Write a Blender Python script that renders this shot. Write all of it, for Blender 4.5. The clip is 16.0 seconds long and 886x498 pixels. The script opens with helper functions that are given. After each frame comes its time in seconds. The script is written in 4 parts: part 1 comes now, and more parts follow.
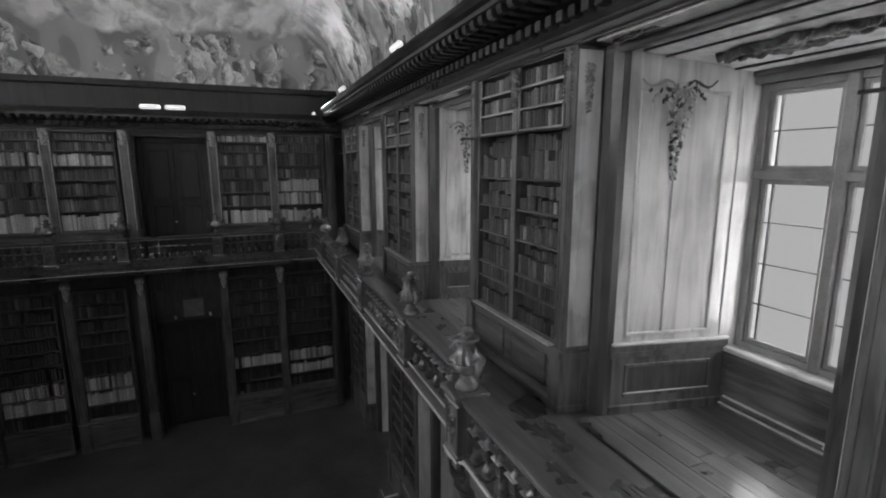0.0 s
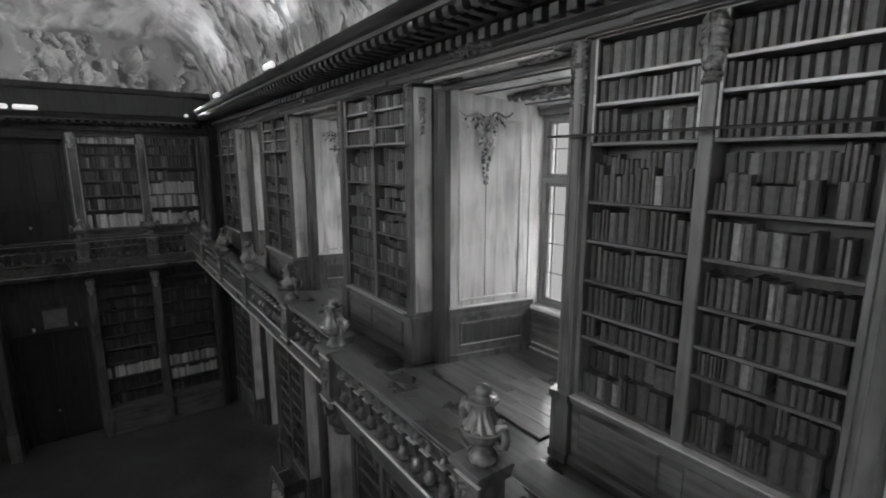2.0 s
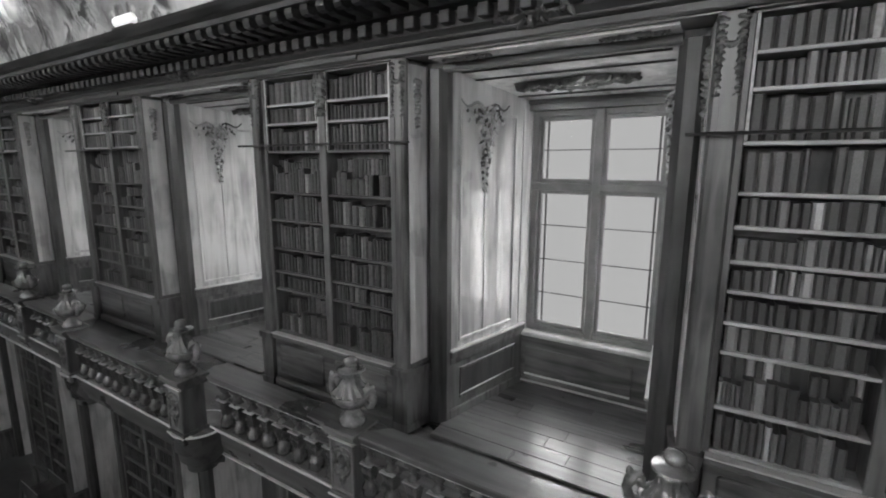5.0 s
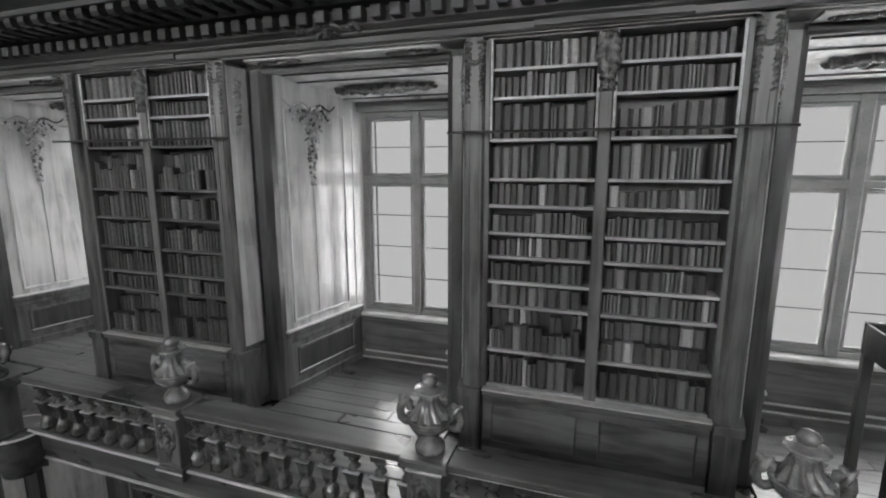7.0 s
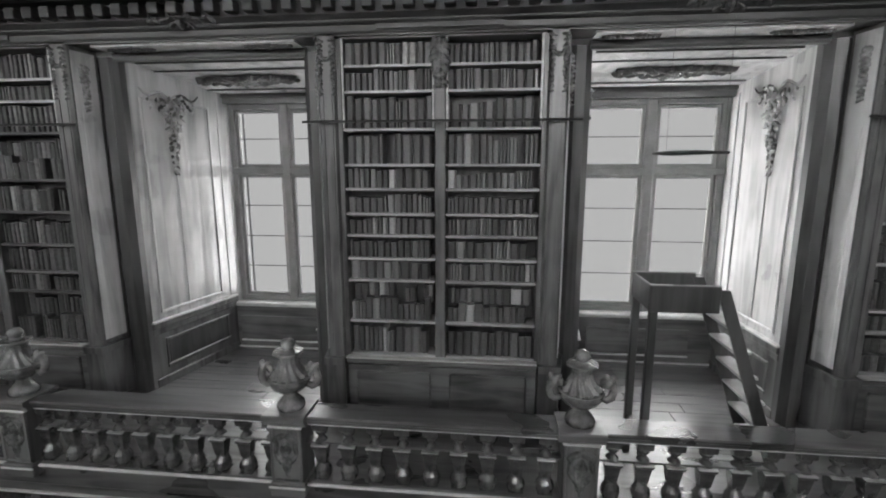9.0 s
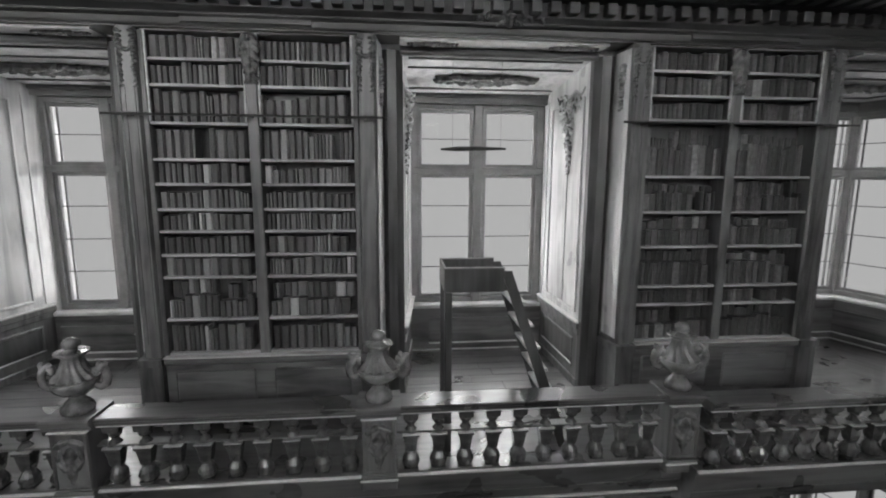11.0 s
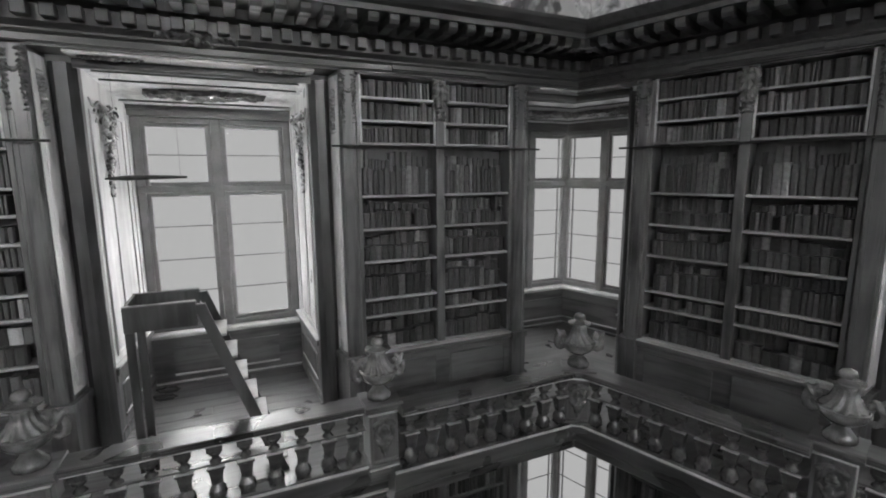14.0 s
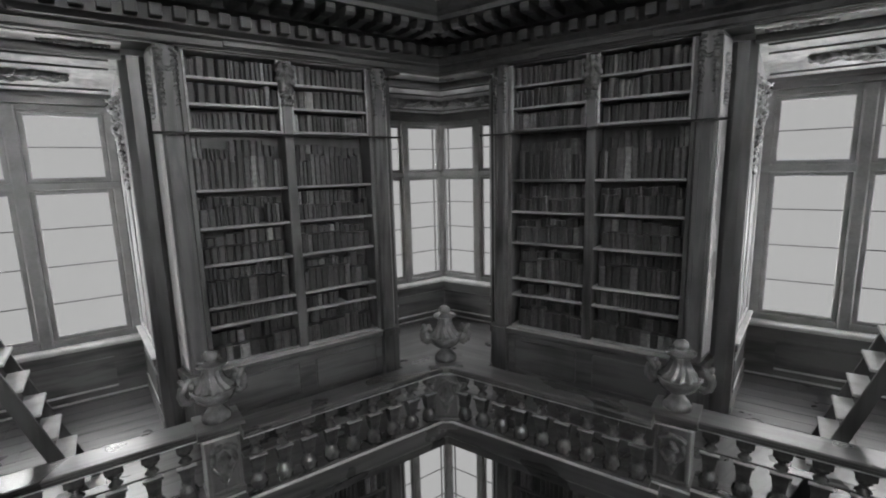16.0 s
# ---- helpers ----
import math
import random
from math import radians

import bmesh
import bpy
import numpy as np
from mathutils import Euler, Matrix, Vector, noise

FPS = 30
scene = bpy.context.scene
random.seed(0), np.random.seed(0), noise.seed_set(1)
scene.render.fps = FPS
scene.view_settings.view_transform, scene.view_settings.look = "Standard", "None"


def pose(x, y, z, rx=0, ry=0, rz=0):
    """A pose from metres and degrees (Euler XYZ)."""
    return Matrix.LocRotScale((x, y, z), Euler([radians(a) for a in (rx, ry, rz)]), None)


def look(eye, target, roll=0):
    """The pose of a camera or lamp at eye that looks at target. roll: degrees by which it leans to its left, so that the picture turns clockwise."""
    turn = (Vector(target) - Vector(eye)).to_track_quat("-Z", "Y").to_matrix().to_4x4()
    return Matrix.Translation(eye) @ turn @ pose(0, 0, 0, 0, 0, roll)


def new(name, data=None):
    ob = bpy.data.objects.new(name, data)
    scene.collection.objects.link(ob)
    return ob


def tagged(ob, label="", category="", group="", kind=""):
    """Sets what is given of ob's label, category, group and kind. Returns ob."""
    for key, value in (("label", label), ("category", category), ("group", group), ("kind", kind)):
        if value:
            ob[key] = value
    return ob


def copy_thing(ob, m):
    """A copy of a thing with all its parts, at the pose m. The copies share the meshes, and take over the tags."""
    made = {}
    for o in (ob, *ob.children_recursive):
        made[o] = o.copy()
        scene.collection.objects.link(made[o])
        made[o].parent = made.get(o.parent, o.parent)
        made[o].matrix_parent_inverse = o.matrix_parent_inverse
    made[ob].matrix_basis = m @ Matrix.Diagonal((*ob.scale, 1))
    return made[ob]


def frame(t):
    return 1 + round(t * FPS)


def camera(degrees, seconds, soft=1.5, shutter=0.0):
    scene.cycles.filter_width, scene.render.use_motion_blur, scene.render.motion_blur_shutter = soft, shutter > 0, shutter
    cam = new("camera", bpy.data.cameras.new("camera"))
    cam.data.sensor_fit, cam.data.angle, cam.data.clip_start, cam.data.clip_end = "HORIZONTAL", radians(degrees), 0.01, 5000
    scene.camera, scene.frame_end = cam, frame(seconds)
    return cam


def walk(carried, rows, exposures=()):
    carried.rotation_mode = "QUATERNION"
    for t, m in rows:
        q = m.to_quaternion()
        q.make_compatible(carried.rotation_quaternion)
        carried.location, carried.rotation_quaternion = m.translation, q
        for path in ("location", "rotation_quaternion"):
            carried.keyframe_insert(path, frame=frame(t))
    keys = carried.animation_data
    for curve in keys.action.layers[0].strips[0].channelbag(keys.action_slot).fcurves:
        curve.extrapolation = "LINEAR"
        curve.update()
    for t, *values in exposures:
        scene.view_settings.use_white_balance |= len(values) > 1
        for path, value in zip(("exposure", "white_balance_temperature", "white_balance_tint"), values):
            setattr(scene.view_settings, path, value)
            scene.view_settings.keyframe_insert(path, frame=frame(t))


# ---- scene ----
cam = camera(86.46, 16.0, soft=2.0)

# seconds, place of the eye, degrees to the right of the wall's normal, upwards, lean
ROWS = [
    (0.0, -4.790, 2.722, 6.281, -67.62, -10.18, -0.14),
    (0.5, -4.408, 2.670, 6.273, -64.62, -10.23, -0.21),
    (1.0, -4.034, 2.583, 6.378, -61.10, -10.48, -0.14),
    (1.5, -3.709, 2.460, 6.394, -57.80, -10.33, -0.03),
    (2.0, -3.292, 2.358, 6.430, -54.14, -10.44, -0.06),
    (2.5, -2.893, 2.275, 6.429, -50.74, -10.36, 0.00),
    (3.0, -2.444, 2.217, 6.458, -46.93, -10.50, -0.04),
    (3.5, -2.061, 2.165, 6.470, -43.54, -10.49, 0.08),
    (4.0, -1.619, 2.088, 6.463, -39.69, -10.32, 0.20),
    (6.5, 0.006, 1.667, 6.392, -21.47, -10.20, -0.06),
    (7.0, 0.180, 1.598, 6.366, -18.30, -10.05, -0.03),
    (7.5, 0.361, 1.484, 6.357, -14.94, -10.11, 0.21),
    (8.0, 0.488, 1.354, 6.325, -12.08, -10.00, 0.21),
    (8.5, 0.613, 1.222, 6.270, -8.87, -9.93, 0.11),
    (9.0, 0.732, 1.138, 6.220, -6.05, -9.91, -0.01),
    (11.5, 1.860, 0.824, 6.069, 8.52, -8.46, 0.39),
    (12.0, 2.047, 0.749, 6.101, 11.66, -8.35, 0.51),
    (12.5, 2.263, 0.675, 6.178, 15.22, -8.58, 0.74),
    (13.0, 2.480, 0.609, 6.213, 18.16, -8.60, 0.40),
    (13.5, 2.752, 0.545, 6.281, 21.32, -8.84, -0.07),
    (14.0, 3.011, 0.497, 6.352, 23.87, -9.09, -0.34),
    (14.5, 3.239, 0.513, 6.394, 27.24, -9.47, -0.93),
    (15.0, 3.425, 0.547, 6.379, 30.57, -9.56, -1.29),
    (15.5, 3.519, 0.566, 6.307, 33.20, -9.37, -1.35),
    (16.0, 3.623, 0.530, 6.252, 35.48, -9.61, -1.40),
]


def gaze(x, y, z, deg, tilt, lean):
    a, b = radians(deg), radians(tilt)
    way = Vector((math.sin(a) * math.cos(b), math.cos(a) * math.cos(b), math.sin(b)))
    return look((x, y, z), Vector((x, y, z)) + way, lean)


walk(cam, [(r[0], gaze(*r[1:])) for r in ROWS], [(0, -0.12), (3.5, -0.1), (7, 0.05), (9, 0.0), (12, -0.12), (13.5, -0.05), (16, -0.1)])

# ---- daylight and lamps ----
FLOOR, GALLERY = -2.67, 3.4
WALL = 6.0                      # front of the window wall's bookcases
PERIOD = 5.22
BAYS = [-18.06, -12.86, -7.64, -2.42, 2.80]
CORNER_BAY = 8.02
PIERS = [-15.47, -10.25, -5.03, 0.19, 5.41]
END = -21.98
SEAM = (3.623, 0.53)            # the plane on which the hall's corner is mirrored
SEAM_WAY = (math.sin(radians(35.48)), math.cos(radians(35.48)))
CORNER = (SEAM[0] + (WALL - SEAM[1]) * SEAM_WAY[0] / SEAM_WAY[1], WALL)
SIDE_WAY = (2 * SEAM_WAY[0] ** 2 * -1 + 1, 2 * SEAM_WAY[0] * SEAM_WAY[1] * -1)
nx, ny = SEAM_WAY[1], -SEAM_WAY[0]
MIRROR = Matrix(((1 - 2 * nx * nx, -2 * nx * ny, 0, 0), (-2 * nx * ny, 1 - 2 * ny * ny, 0, 0), (0, 0, 1, 0), (0, 0, 0, 1)))
MIRROR = Matrix.Translation((SEAM[0], SEAM[1], 0)) @ MIRROR @ Matrix.Translation((-SEAM[0], -SEAM[1], 0))

world = bpy.data.worlds.new("daylight")
scene.world = world
world.use_nodes = True
sky = world.node_tree.nodes.new("ShaderNodeTexSky")
sky.sky_type, sky.sun_disc, sky.sun_elevation, sky.sun_rotation = "NISHITA", False, radians(50), radians(40)
grey = world.node_tree.nodes.new("ShaderNodeRGBToBW")
world.node_tree.links.new(sky.outputs[0], grey.inputs[0])
world.node_tree.links.new(grey.outputs[0], world.node_tree.nodes["Background"].inputs[0])
world.node_tree.nodes["Background"].inputs[1].default_value = 0.12


def area(name, at, aim, w, h, power):
    lamp = bpy.data.lights.new(name, "AREA")
    lamp.shape, lamp.size, lamp.size_y, lamp.energy = "RECTANGLE", w, h, power
    ob = new(name, lamp)
    ob.matrix_world = look(at, aim)
    return ob


# the open sky over and beside the windows, and the daylight of the opposite windows
SKY, SIDE, SOUTH, SOFFIT_FILL = 5200, 85, 300, 80
area("sky_light", (-7, 14.5, 10.6), (-7, 6.5, 5.2), 34, 4.4, SKY)
p, q = MIRROR @ Vector((2, 14.5, 10.6)), MIRROR @ Vector((2, 6.5, 5.2))
area("sky_light", p, q, 16, 4.4, SKY * 10 / 34)
for cx in BAYS:
    for s in (1, -1):
        p, q = Vector((cx + s * 2.75, 9.9, 4.85)), Vector((cx - s * 0.9, 6.9, 5.8))
        area("sky_light", p, q, 0.85, 3.2, SIDE * (4.6 if cx > 2 else 1.0))
        if cx > 2:
            area("sky_light", MIRROR @ p, MIRROR @ q, 0.85, 3.2, SIDE * 4.6)
for cx in BAYS:
    # added fill lamps, low outside the windows, that brighten the bay soffits
    p, q = Vector((cx, 10.1, 2.7)), Vector((cx, 7.2, 7.3))
    area("court_light", p, q, 2.0, 0.7, SOFFIT_FILL * (2.7 if cx > 2 else 1.0))
    if cx > 2:
        area("court_light", MIRROR @ p, MIRROR @ q, 2.0, 0.7, SOFFIT_FILL * 2.7)
for cx in BAYS + [CORNER_BAY]:
    area("sky_light", (cx, -6.5, 9.0), (cx, 6, 4.6), 1.6, 2.8, SOUTH)


# ---- materials ----
def node(nt, kind, **props):
    n = nt.nodes.new(kind)
    for k, v in props.items():
        if k == "op":
            n.operation = v
        elif k == "dims":
            n.noise_dimensions = v
    return n


def ramp(nt, src, stops):
    r = nt.nodes.new("ShaderNodeValToRGB")
    el = r.color_ramp.elements
    while len(el) < len(stops):
        el.new(0.5)
    for e, (p, v) in zip(el, stops):
        e.position, e.color = p, (v, v, v, 1)
    nt.links.new(src, r.inputs[0])
    return r.outputs[0]


def base(name, rough=0.5, metal=0.0, coat=0.0):
    m = bpy.data.materials.new(name)
    m.use_nodes = True
    b = m.node_tree.nodes["Principled BSDF"]
    b.inputs["Roughness"].default_value = rough
    b.inputs["Metallic"].default_value = metal
    b.inputs["Coat Weight"].default_value = coat
    b.inputs["Coat Roughness"].default_value = 0.18
    return m, m.node_tree, b


def wood(name, lo, hi, along="z", rough=0.42, scale=1.0, coat=0.45):
    """Walnut with a long grain along one axis, clouded figure and fine pores."""
    m, nt, b = base(name, rough, 0, coat)
    co = node(nt, "ShaderNodeTexCoord")
    info = node(nt, "ShaderNodeObjectInfo")
    mp = node(nt, "ShaderNodeMapping")
    s = {"z": (9, 9, 0.9), "x": (0.9, 9, 9), "y": (9, 0.9, 9)}[along]
    mp.inputs["Scale"].default_value = [v * scale for v in s]
    add = node(nt, "ShaderNodeVectorMath", op="ADD")
    nt.links.new(co.outputs["Object"], add.inputs[0])
    mul = node(nt, "ShaderNodeMath", op="MULTIPLY")
    mul.inputs[1].default_value = 17.0
    nt.links.new(info.outputs["Random"], mul.inputs[0])
    nt.links.new(mul.outputs[0], add.inputs[1])
    nt.links.new(add.outputs[0], mp.inputs[0])
    n1 = node(nt, "ShaderNodeTexNoise")
    n1.inputs["Scale"].default_value, n1.inputs["Detail"].default_value, n1.inputs["Distortion"].default_value = 1.0, 6, 0.9
    nt.links.new(mp.outputs[0], n1.inputs["Vector"])
    n2 = node(nt, "ShaderNodeTexNoise")
    n2.inputs["Scale"].default_value, n2.inputs["Detail"].default_value = 1.6, 3
    nt.links.new(add.outputs[0], n2.inputs["Vector"])
    mix = node(nt, "ShaderNodeMath", op="MULTIPLY_ADD")
    nt.links.new(n2.outputs[0], mix.inputs[0])
    mix.inputs[1].default_value = 0.64
    nt.links.new(n1.outputs[0], mix.inputs[2])
    col = ramp(nt, mix.outputs[0], [(0.53, lo), (0.69, lo + (hi - lo) * 0.33), (0.81, lo + (hi - lo) * 0.66), (0.96, hi)])
    nt.links.new(col, b.inputs["Base Color"])
    nt.links.new(ramp(nt, n2.outputs[0], [(0.3, rough - 0.1), (0.7, rough + 0.15)]), b.inputs["Roughness"])
    bump = node(nt, "ShaderNodeBump")
    bump.inputs["Strength"].default_value, bump.inputs["Distance"].default_value = 0.25, 0.004
    nt.links.new(n1.outputs[0], bump.inputs["Height"])
    nt.links.new(bump.outputs[0], b.inputs["Normal"])
    return m


def mottled(name, lo, hi, scale=3.0, rough=0.6, metal=0.0, bump_mm=2.0):
    m, nt, b = base(name, rough, metal)
    co = node(nt, "ShaderNodeTexCoord")
    n1 = node(nt, "ShaderNodeTexNoise")
    n1.inputs["Scale"].default_value, n1.inputs["Detail"].default_value = scale, 5
    n2 = node(nt, "ShaderNodeTexNoise")
    n2.inputs["Scale"].default_value, n2.inputs["Detail"].default_value = scale * 9, 3
    for n in (n1, n2):
        nt.links.new(co.outputs["Object"], n.inputs["Vector"])
    mix = node(nt, "ShaderNodeMath", op="MULTIPLY_ADD")
    nt.links.new(n2.outputs[0], mix.inputs[0])
    mix.inputs[1].default_value = 0.4
    nt.links.new(n1.outputs[0], mix.inputs[2])
    nt.links.new(ramp(nt, mix.outputs[0], [(0.45, lo), (0.95, hi)]), b.inputs["Base Color"])
    bump = node(nt, "ShaderNodeBump")
    bump.inputs["Strength"].default_value, bump.inputs["Distance"].default_value = 0.4, bump_mm / 1000
    nt.links.new(n2.outputs[0], bump.inputs["Height"])
    nt.links.new(bump.outputs[0], b.inputs["Normal"])
    return m


def leather(name, island, gain=1.0, tone_scale=1.0):
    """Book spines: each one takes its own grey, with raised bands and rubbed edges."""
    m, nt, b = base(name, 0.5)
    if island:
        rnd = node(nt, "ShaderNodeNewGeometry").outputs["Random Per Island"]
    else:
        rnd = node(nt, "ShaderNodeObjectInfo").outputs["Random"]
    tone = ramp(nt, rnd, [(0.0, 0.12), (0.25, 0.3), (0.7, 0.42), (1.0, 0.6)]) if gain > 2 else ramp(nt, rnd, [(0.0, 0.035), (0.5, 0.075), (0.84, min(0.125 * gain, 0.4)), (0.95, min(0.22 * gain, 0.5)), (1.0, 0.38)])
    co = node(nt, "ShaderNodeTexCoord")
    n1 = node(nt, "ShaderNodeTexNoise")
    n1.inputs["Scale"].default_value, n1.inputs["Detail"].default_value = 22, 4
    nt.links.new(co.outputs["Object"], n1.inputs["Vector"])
    worn = ramp(nt, n1.outputs[0], [(0.3, 0.65 * tone_scale), (0.75, 1.25 * tone_scale)])
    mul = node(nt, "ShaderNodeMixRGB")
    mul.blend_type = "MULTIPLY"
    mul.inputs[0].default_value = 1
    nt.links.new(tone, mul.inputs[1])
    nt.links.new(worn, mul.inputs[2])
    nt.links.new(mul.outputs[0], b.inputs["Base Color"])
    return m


def fresco(name):
    """Plaster vault painting: pale clouds, and over the end wall a grey scene with rounded draped shapes in clusters."""
    m, nt, b = base(name, 0.85)
    co = node(nt, "ShaderNodeTexCoord").outputs["Object"]

    def math2(op, a, c, clamp=False):
        n = node(nt, "ShaderNodeMath", op=op)
        n.use_clamp = clamp
        for i, v in enumerate((a, c)):
            if isinstance(v, (int, float)):
                n.inputs[i].default_value = v
            else:
                nt.links.new(v, n.inputs[i])
        return n.outputs[0]

    def noise(vec, scale, detail, distortion=0.0):
        n = node(nt, "ShaderNodeTexNoise")
        n.inputs["Scale"].default_value, n.inputs["Detail"].default_value, n.inputs["Distortion"].default_value = scale, detail, distortion
        nt.links.new(vec, n.inputs["Vector"])
        return n

    def mapped(vec, scale, turn=(0, 0, 0)):
        n = node(nt, "ShaderNodeMapping")
        n.inputs["Scale"].default_value, n.inputs["Rotation"].default_value = scale, turn
        nt.links.new(vec, n.inputs["Vector"])
        return n.outputs[0]

    def blend(fac, a, c):
        n = node(nt, "ShaderNodeMixRGB")
        for i, v in ((0, fac), (1, a), (2, c)):
            nt.links.new(v, n.inputs[i])
        return n.outputs[0]

    def shapes(vec, size, seed_turn, lo, hi):
        """Rounded forms, each with its own tone and painted modelling; gives tone and mask."""
        v = mapped(vec, size, seed_turn)
        vor = node(nt, "ShaderNodeTexVoronoi")
        vor.inputs["Scale"].default_value, vor.inputs["Randomness"].default_value = 1.0, 0.9
        nt.links.new(v, vor.inputs["Vector"])
        away = node(nt, "ShaderNodeVectorMath", op="SUBTRACT")
        nt.links.new(v, away.inputs[0])
        nt.links.new(vor.outputs["Position"], away.inputs[1])
        dot = node(nt, "ShaderNodeVectorMath", op="DOT_PRODUCT")
        nt.links.new(away.outputs[0], dot.inputs[0])
        dot.inputs[1].default_value = (0.1, 0.75, 0.45)
        sep = node(nt, "ShaderNodeSeparateColor")
        nt.links.new(vor.outputs["Color"], sep.inputs[0])
        folds = noise(mapped(v, (3.4, 3.4, 2.2), (0.5, 0.4, 0.2)), 1.0, 3, 1.6).outputs[0]
        t = math2("ADD", math2("ADD", math2("MULTIPLY", sep.outputs[0], 0.34), math2("MULTIPLY", dot.outputs["Value"], 0.75)), math2("MULTIPLY", math2("SUBTRACT", folds, 0.22), 1.0))
        tone = ramp(nt, t, [(0.2, lo), (0.36, (lo + hi) * 0.3), (0.52, hi * 0.62), (0.8, hi)])
        mask = ramp(nt, vor.outputs["Distance"], [(0.46, 1.0), (0.52, 0.0)])
        return tone, mask

    warp = noise(co, 1.3, 3)
    addv = node(nt, "ShaderNodeVectorMath", op="ADD")
    nt.links.new(co, addv.inputs[0])
    nt.links.new(mapped(warp.outputs["Color"], (1.1, 1.1, 1.1)), addv.inputs[1])
    wv = addv.outputs[0]
    sepz = node(nt, "ShaderNodeSeparateXYZ")
    nt.links.new(wv, sepz.inputs[0])
    # clouds with streaked shadows
    streak = noise(mapped(wv, (0.5, 1.5, 1.5), (0.5, 0.2, 0.6)), 1.0, 5, 0.7).outputs[0]
    cloud = noise(wv, 0.5, 3, 0.8).outputs[0]
    sky_tone = ramp(nt, math2("ADD", math2("MULTIPLY", streak, 0.65), math2("MULTIPLY", cloud, 0.35)), [(0.33, 0.16), (0.45, 0.36), (0.55, 0.56), (0.7, 0.72)])
    # the scene's even grey ground, with faint upright building forms
    build = noise(mapped(co, (1.2, 1.2, 0.25)), 1.0, 1).outputs[0]
    ground_tone = ramp(nt, build, [(0.35, 0.15), (0.48, 0.2), (0.5, 0.26), (0.65, 0.3)])
    near_end = math2("MULTIPLY", math2("SUBTRACT", -18.6, sepz.outputs[0]), 2.0, True)
    below = math2("MULTIPLY", math2("SUBTRACT", 10.75, sepz.outputs[2]), 5.0, True)
    scene_mask = math2("MULTIPLY", near_end, below)
    tone = blend(scene_mask, sky_tone, ground_tone)
    group = noise(co, 0.55, 2).outputs[0]
    low = node(nt, "ShaderNodeMapRange")
    low.inputs["From Min"].default_value, low.inputs["From Max"].default_value = 8.7, 11.0
    low.inputs["To Min"].default_value, low.inputs["To Max"].default_value = 0.15, -0.16
    nt.links.new(sepz.outputs[2], low.inputs[0])
    crowd = ramp(nt, math2("ADD", group, low.outputs[0]), [(0.42, 0.0), (0.48, 1.0)])
    for size, turn, lo, hi in (((0.75, 0.75, 0.42), (0.2, 0.1, 0.3), 0.04, 0.4), ((1.2, 1.2, 0.6), (0.5, 0.3, 0.9), 0.05, 0.6), ((2.2, 2.2, 1.3), (0.9, 0.2, 0.4), 0.06, 0.65)):
        t, k = shapes(wv, size, turn, lo, hi)
        tone = blend(math2("MULTIPLY", math2("MULTIPLY", k, crowd), 0.9), tone, t)
    nt.links.new(tone, b.inputs["Base Color"])
    return m


WALNUT = wood("walnut", 0.02, 0.115)
WALNUT_X = wood("walnut_level", 0.02, 0.115, "x")
# walnut of reveals, piers and soffits, paled with the windows' light in its colour
LIT_PANEL = wood("lit_walnut_panel", 0.25, 0.56, "z", 0.36, 0.8)
LIT_PANEL.node_tree.nodes["Principled BSDF"].inputs["Coat Weight"].default_value = 0.8
LIT_PANEL.node_tree.nodes["Principled BSDF"].inputs["Coat Roughness"].default_value = 0.1
# pilaster sides towards the bays: window light is put into this pale walnut
LIT_SIDE = wood("window_lit_walnut", 0.26, 0.56, "z", 0.3, 0.8)
RAIL = wood("rail_walnut", 0.014, 0.085, "x", 0.3, 1.0, 0.5)
# cornice walnut, darkened with the shade under its own overhang
CORNICE_WOOD = wood("shaded_walnut", 0.009, 0.044, "x")
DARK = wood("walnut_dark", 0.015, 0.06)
# near-black wood; on the doors it carries the shade of their recess
NEAR_BLACK = wood("near_black_wood", 0.006, 0.022, "z", 0.5, 1.0, 0.1)
PLANK = wood("floor_plank", 0.035, 0.12, "x", 0.34)
# shelf fronts and edge strips: their highlights are put into a pale wood
EDGE = wood("shelf_edge_highlight", 0.16, 0.38, "x", 0.36)
# highlights along beads, ledges, sills and treads, painted as a pale grey
BEAD = mottled("highlight_bead", 0.34, 0.55, 6, 0.35)
CARVED = mottled("carved_walnut", 0.03, 0.15, 14, 0.2)
CARVED.node_tree.nodes["Principled BSDF"].inputs["Coat Weight"].default_value = 0.6
TURNED = mottled("turned_walnut", 0.018, 0.085, 14, 0.2)
TURNED.node_tree.nodes["Principled BSDF"].inputs["Coat Weight"].default_value = 0.7
GLOSSY = mottled("polished_carving", 0.07, 0.24, 9, 0.13, 0.3, 5.0)
GLOSSY.node_tree.nodes["Principled BSDF"].inputs["Coat Weight"].default_value = 1.0
GLOSSY.node_tree.nodes["Principled BSDF"].inputs["Coat Roughness"].default_value = 0.08
# garland carving: glints and dark hollows are put into random leaf tones
GLINT_LEAVES, nt_, b_ = base("carved_glints", 0.26)
nt_.links.new(ramp(nt_, node(nt_, "ShaderNodeNewGeometry").outputs["Random Per Island"], [(0.0, 0.04), (0.3, 0.1), (0.5, 0.32), (1.0, 0.6)]), b_.inputs["Base Color"])
GLINT_LEAVES.node_tree.nodes["Principled BSDF"].inputs["Coat Weight"].default_value = 0.6
LIMED_DROP = mottled("limewood_leaves", 0.08, 0.42, 16, 0.28)
GILT = mottled("gilded_carving", 0.25, 0.62, 12, 0.33, 0.75)
PAINT = mottled("window_paint", 0.13, 0.22, 4, 0.4)
MARBLE = mottled("marble_floor", 0.03, 0.08, 0.8, 0.28)
PLASTER = mottled("plaster", 0.3, 0.45, 2, 0.85)
FRESCO = fresco("ceiling_painting")
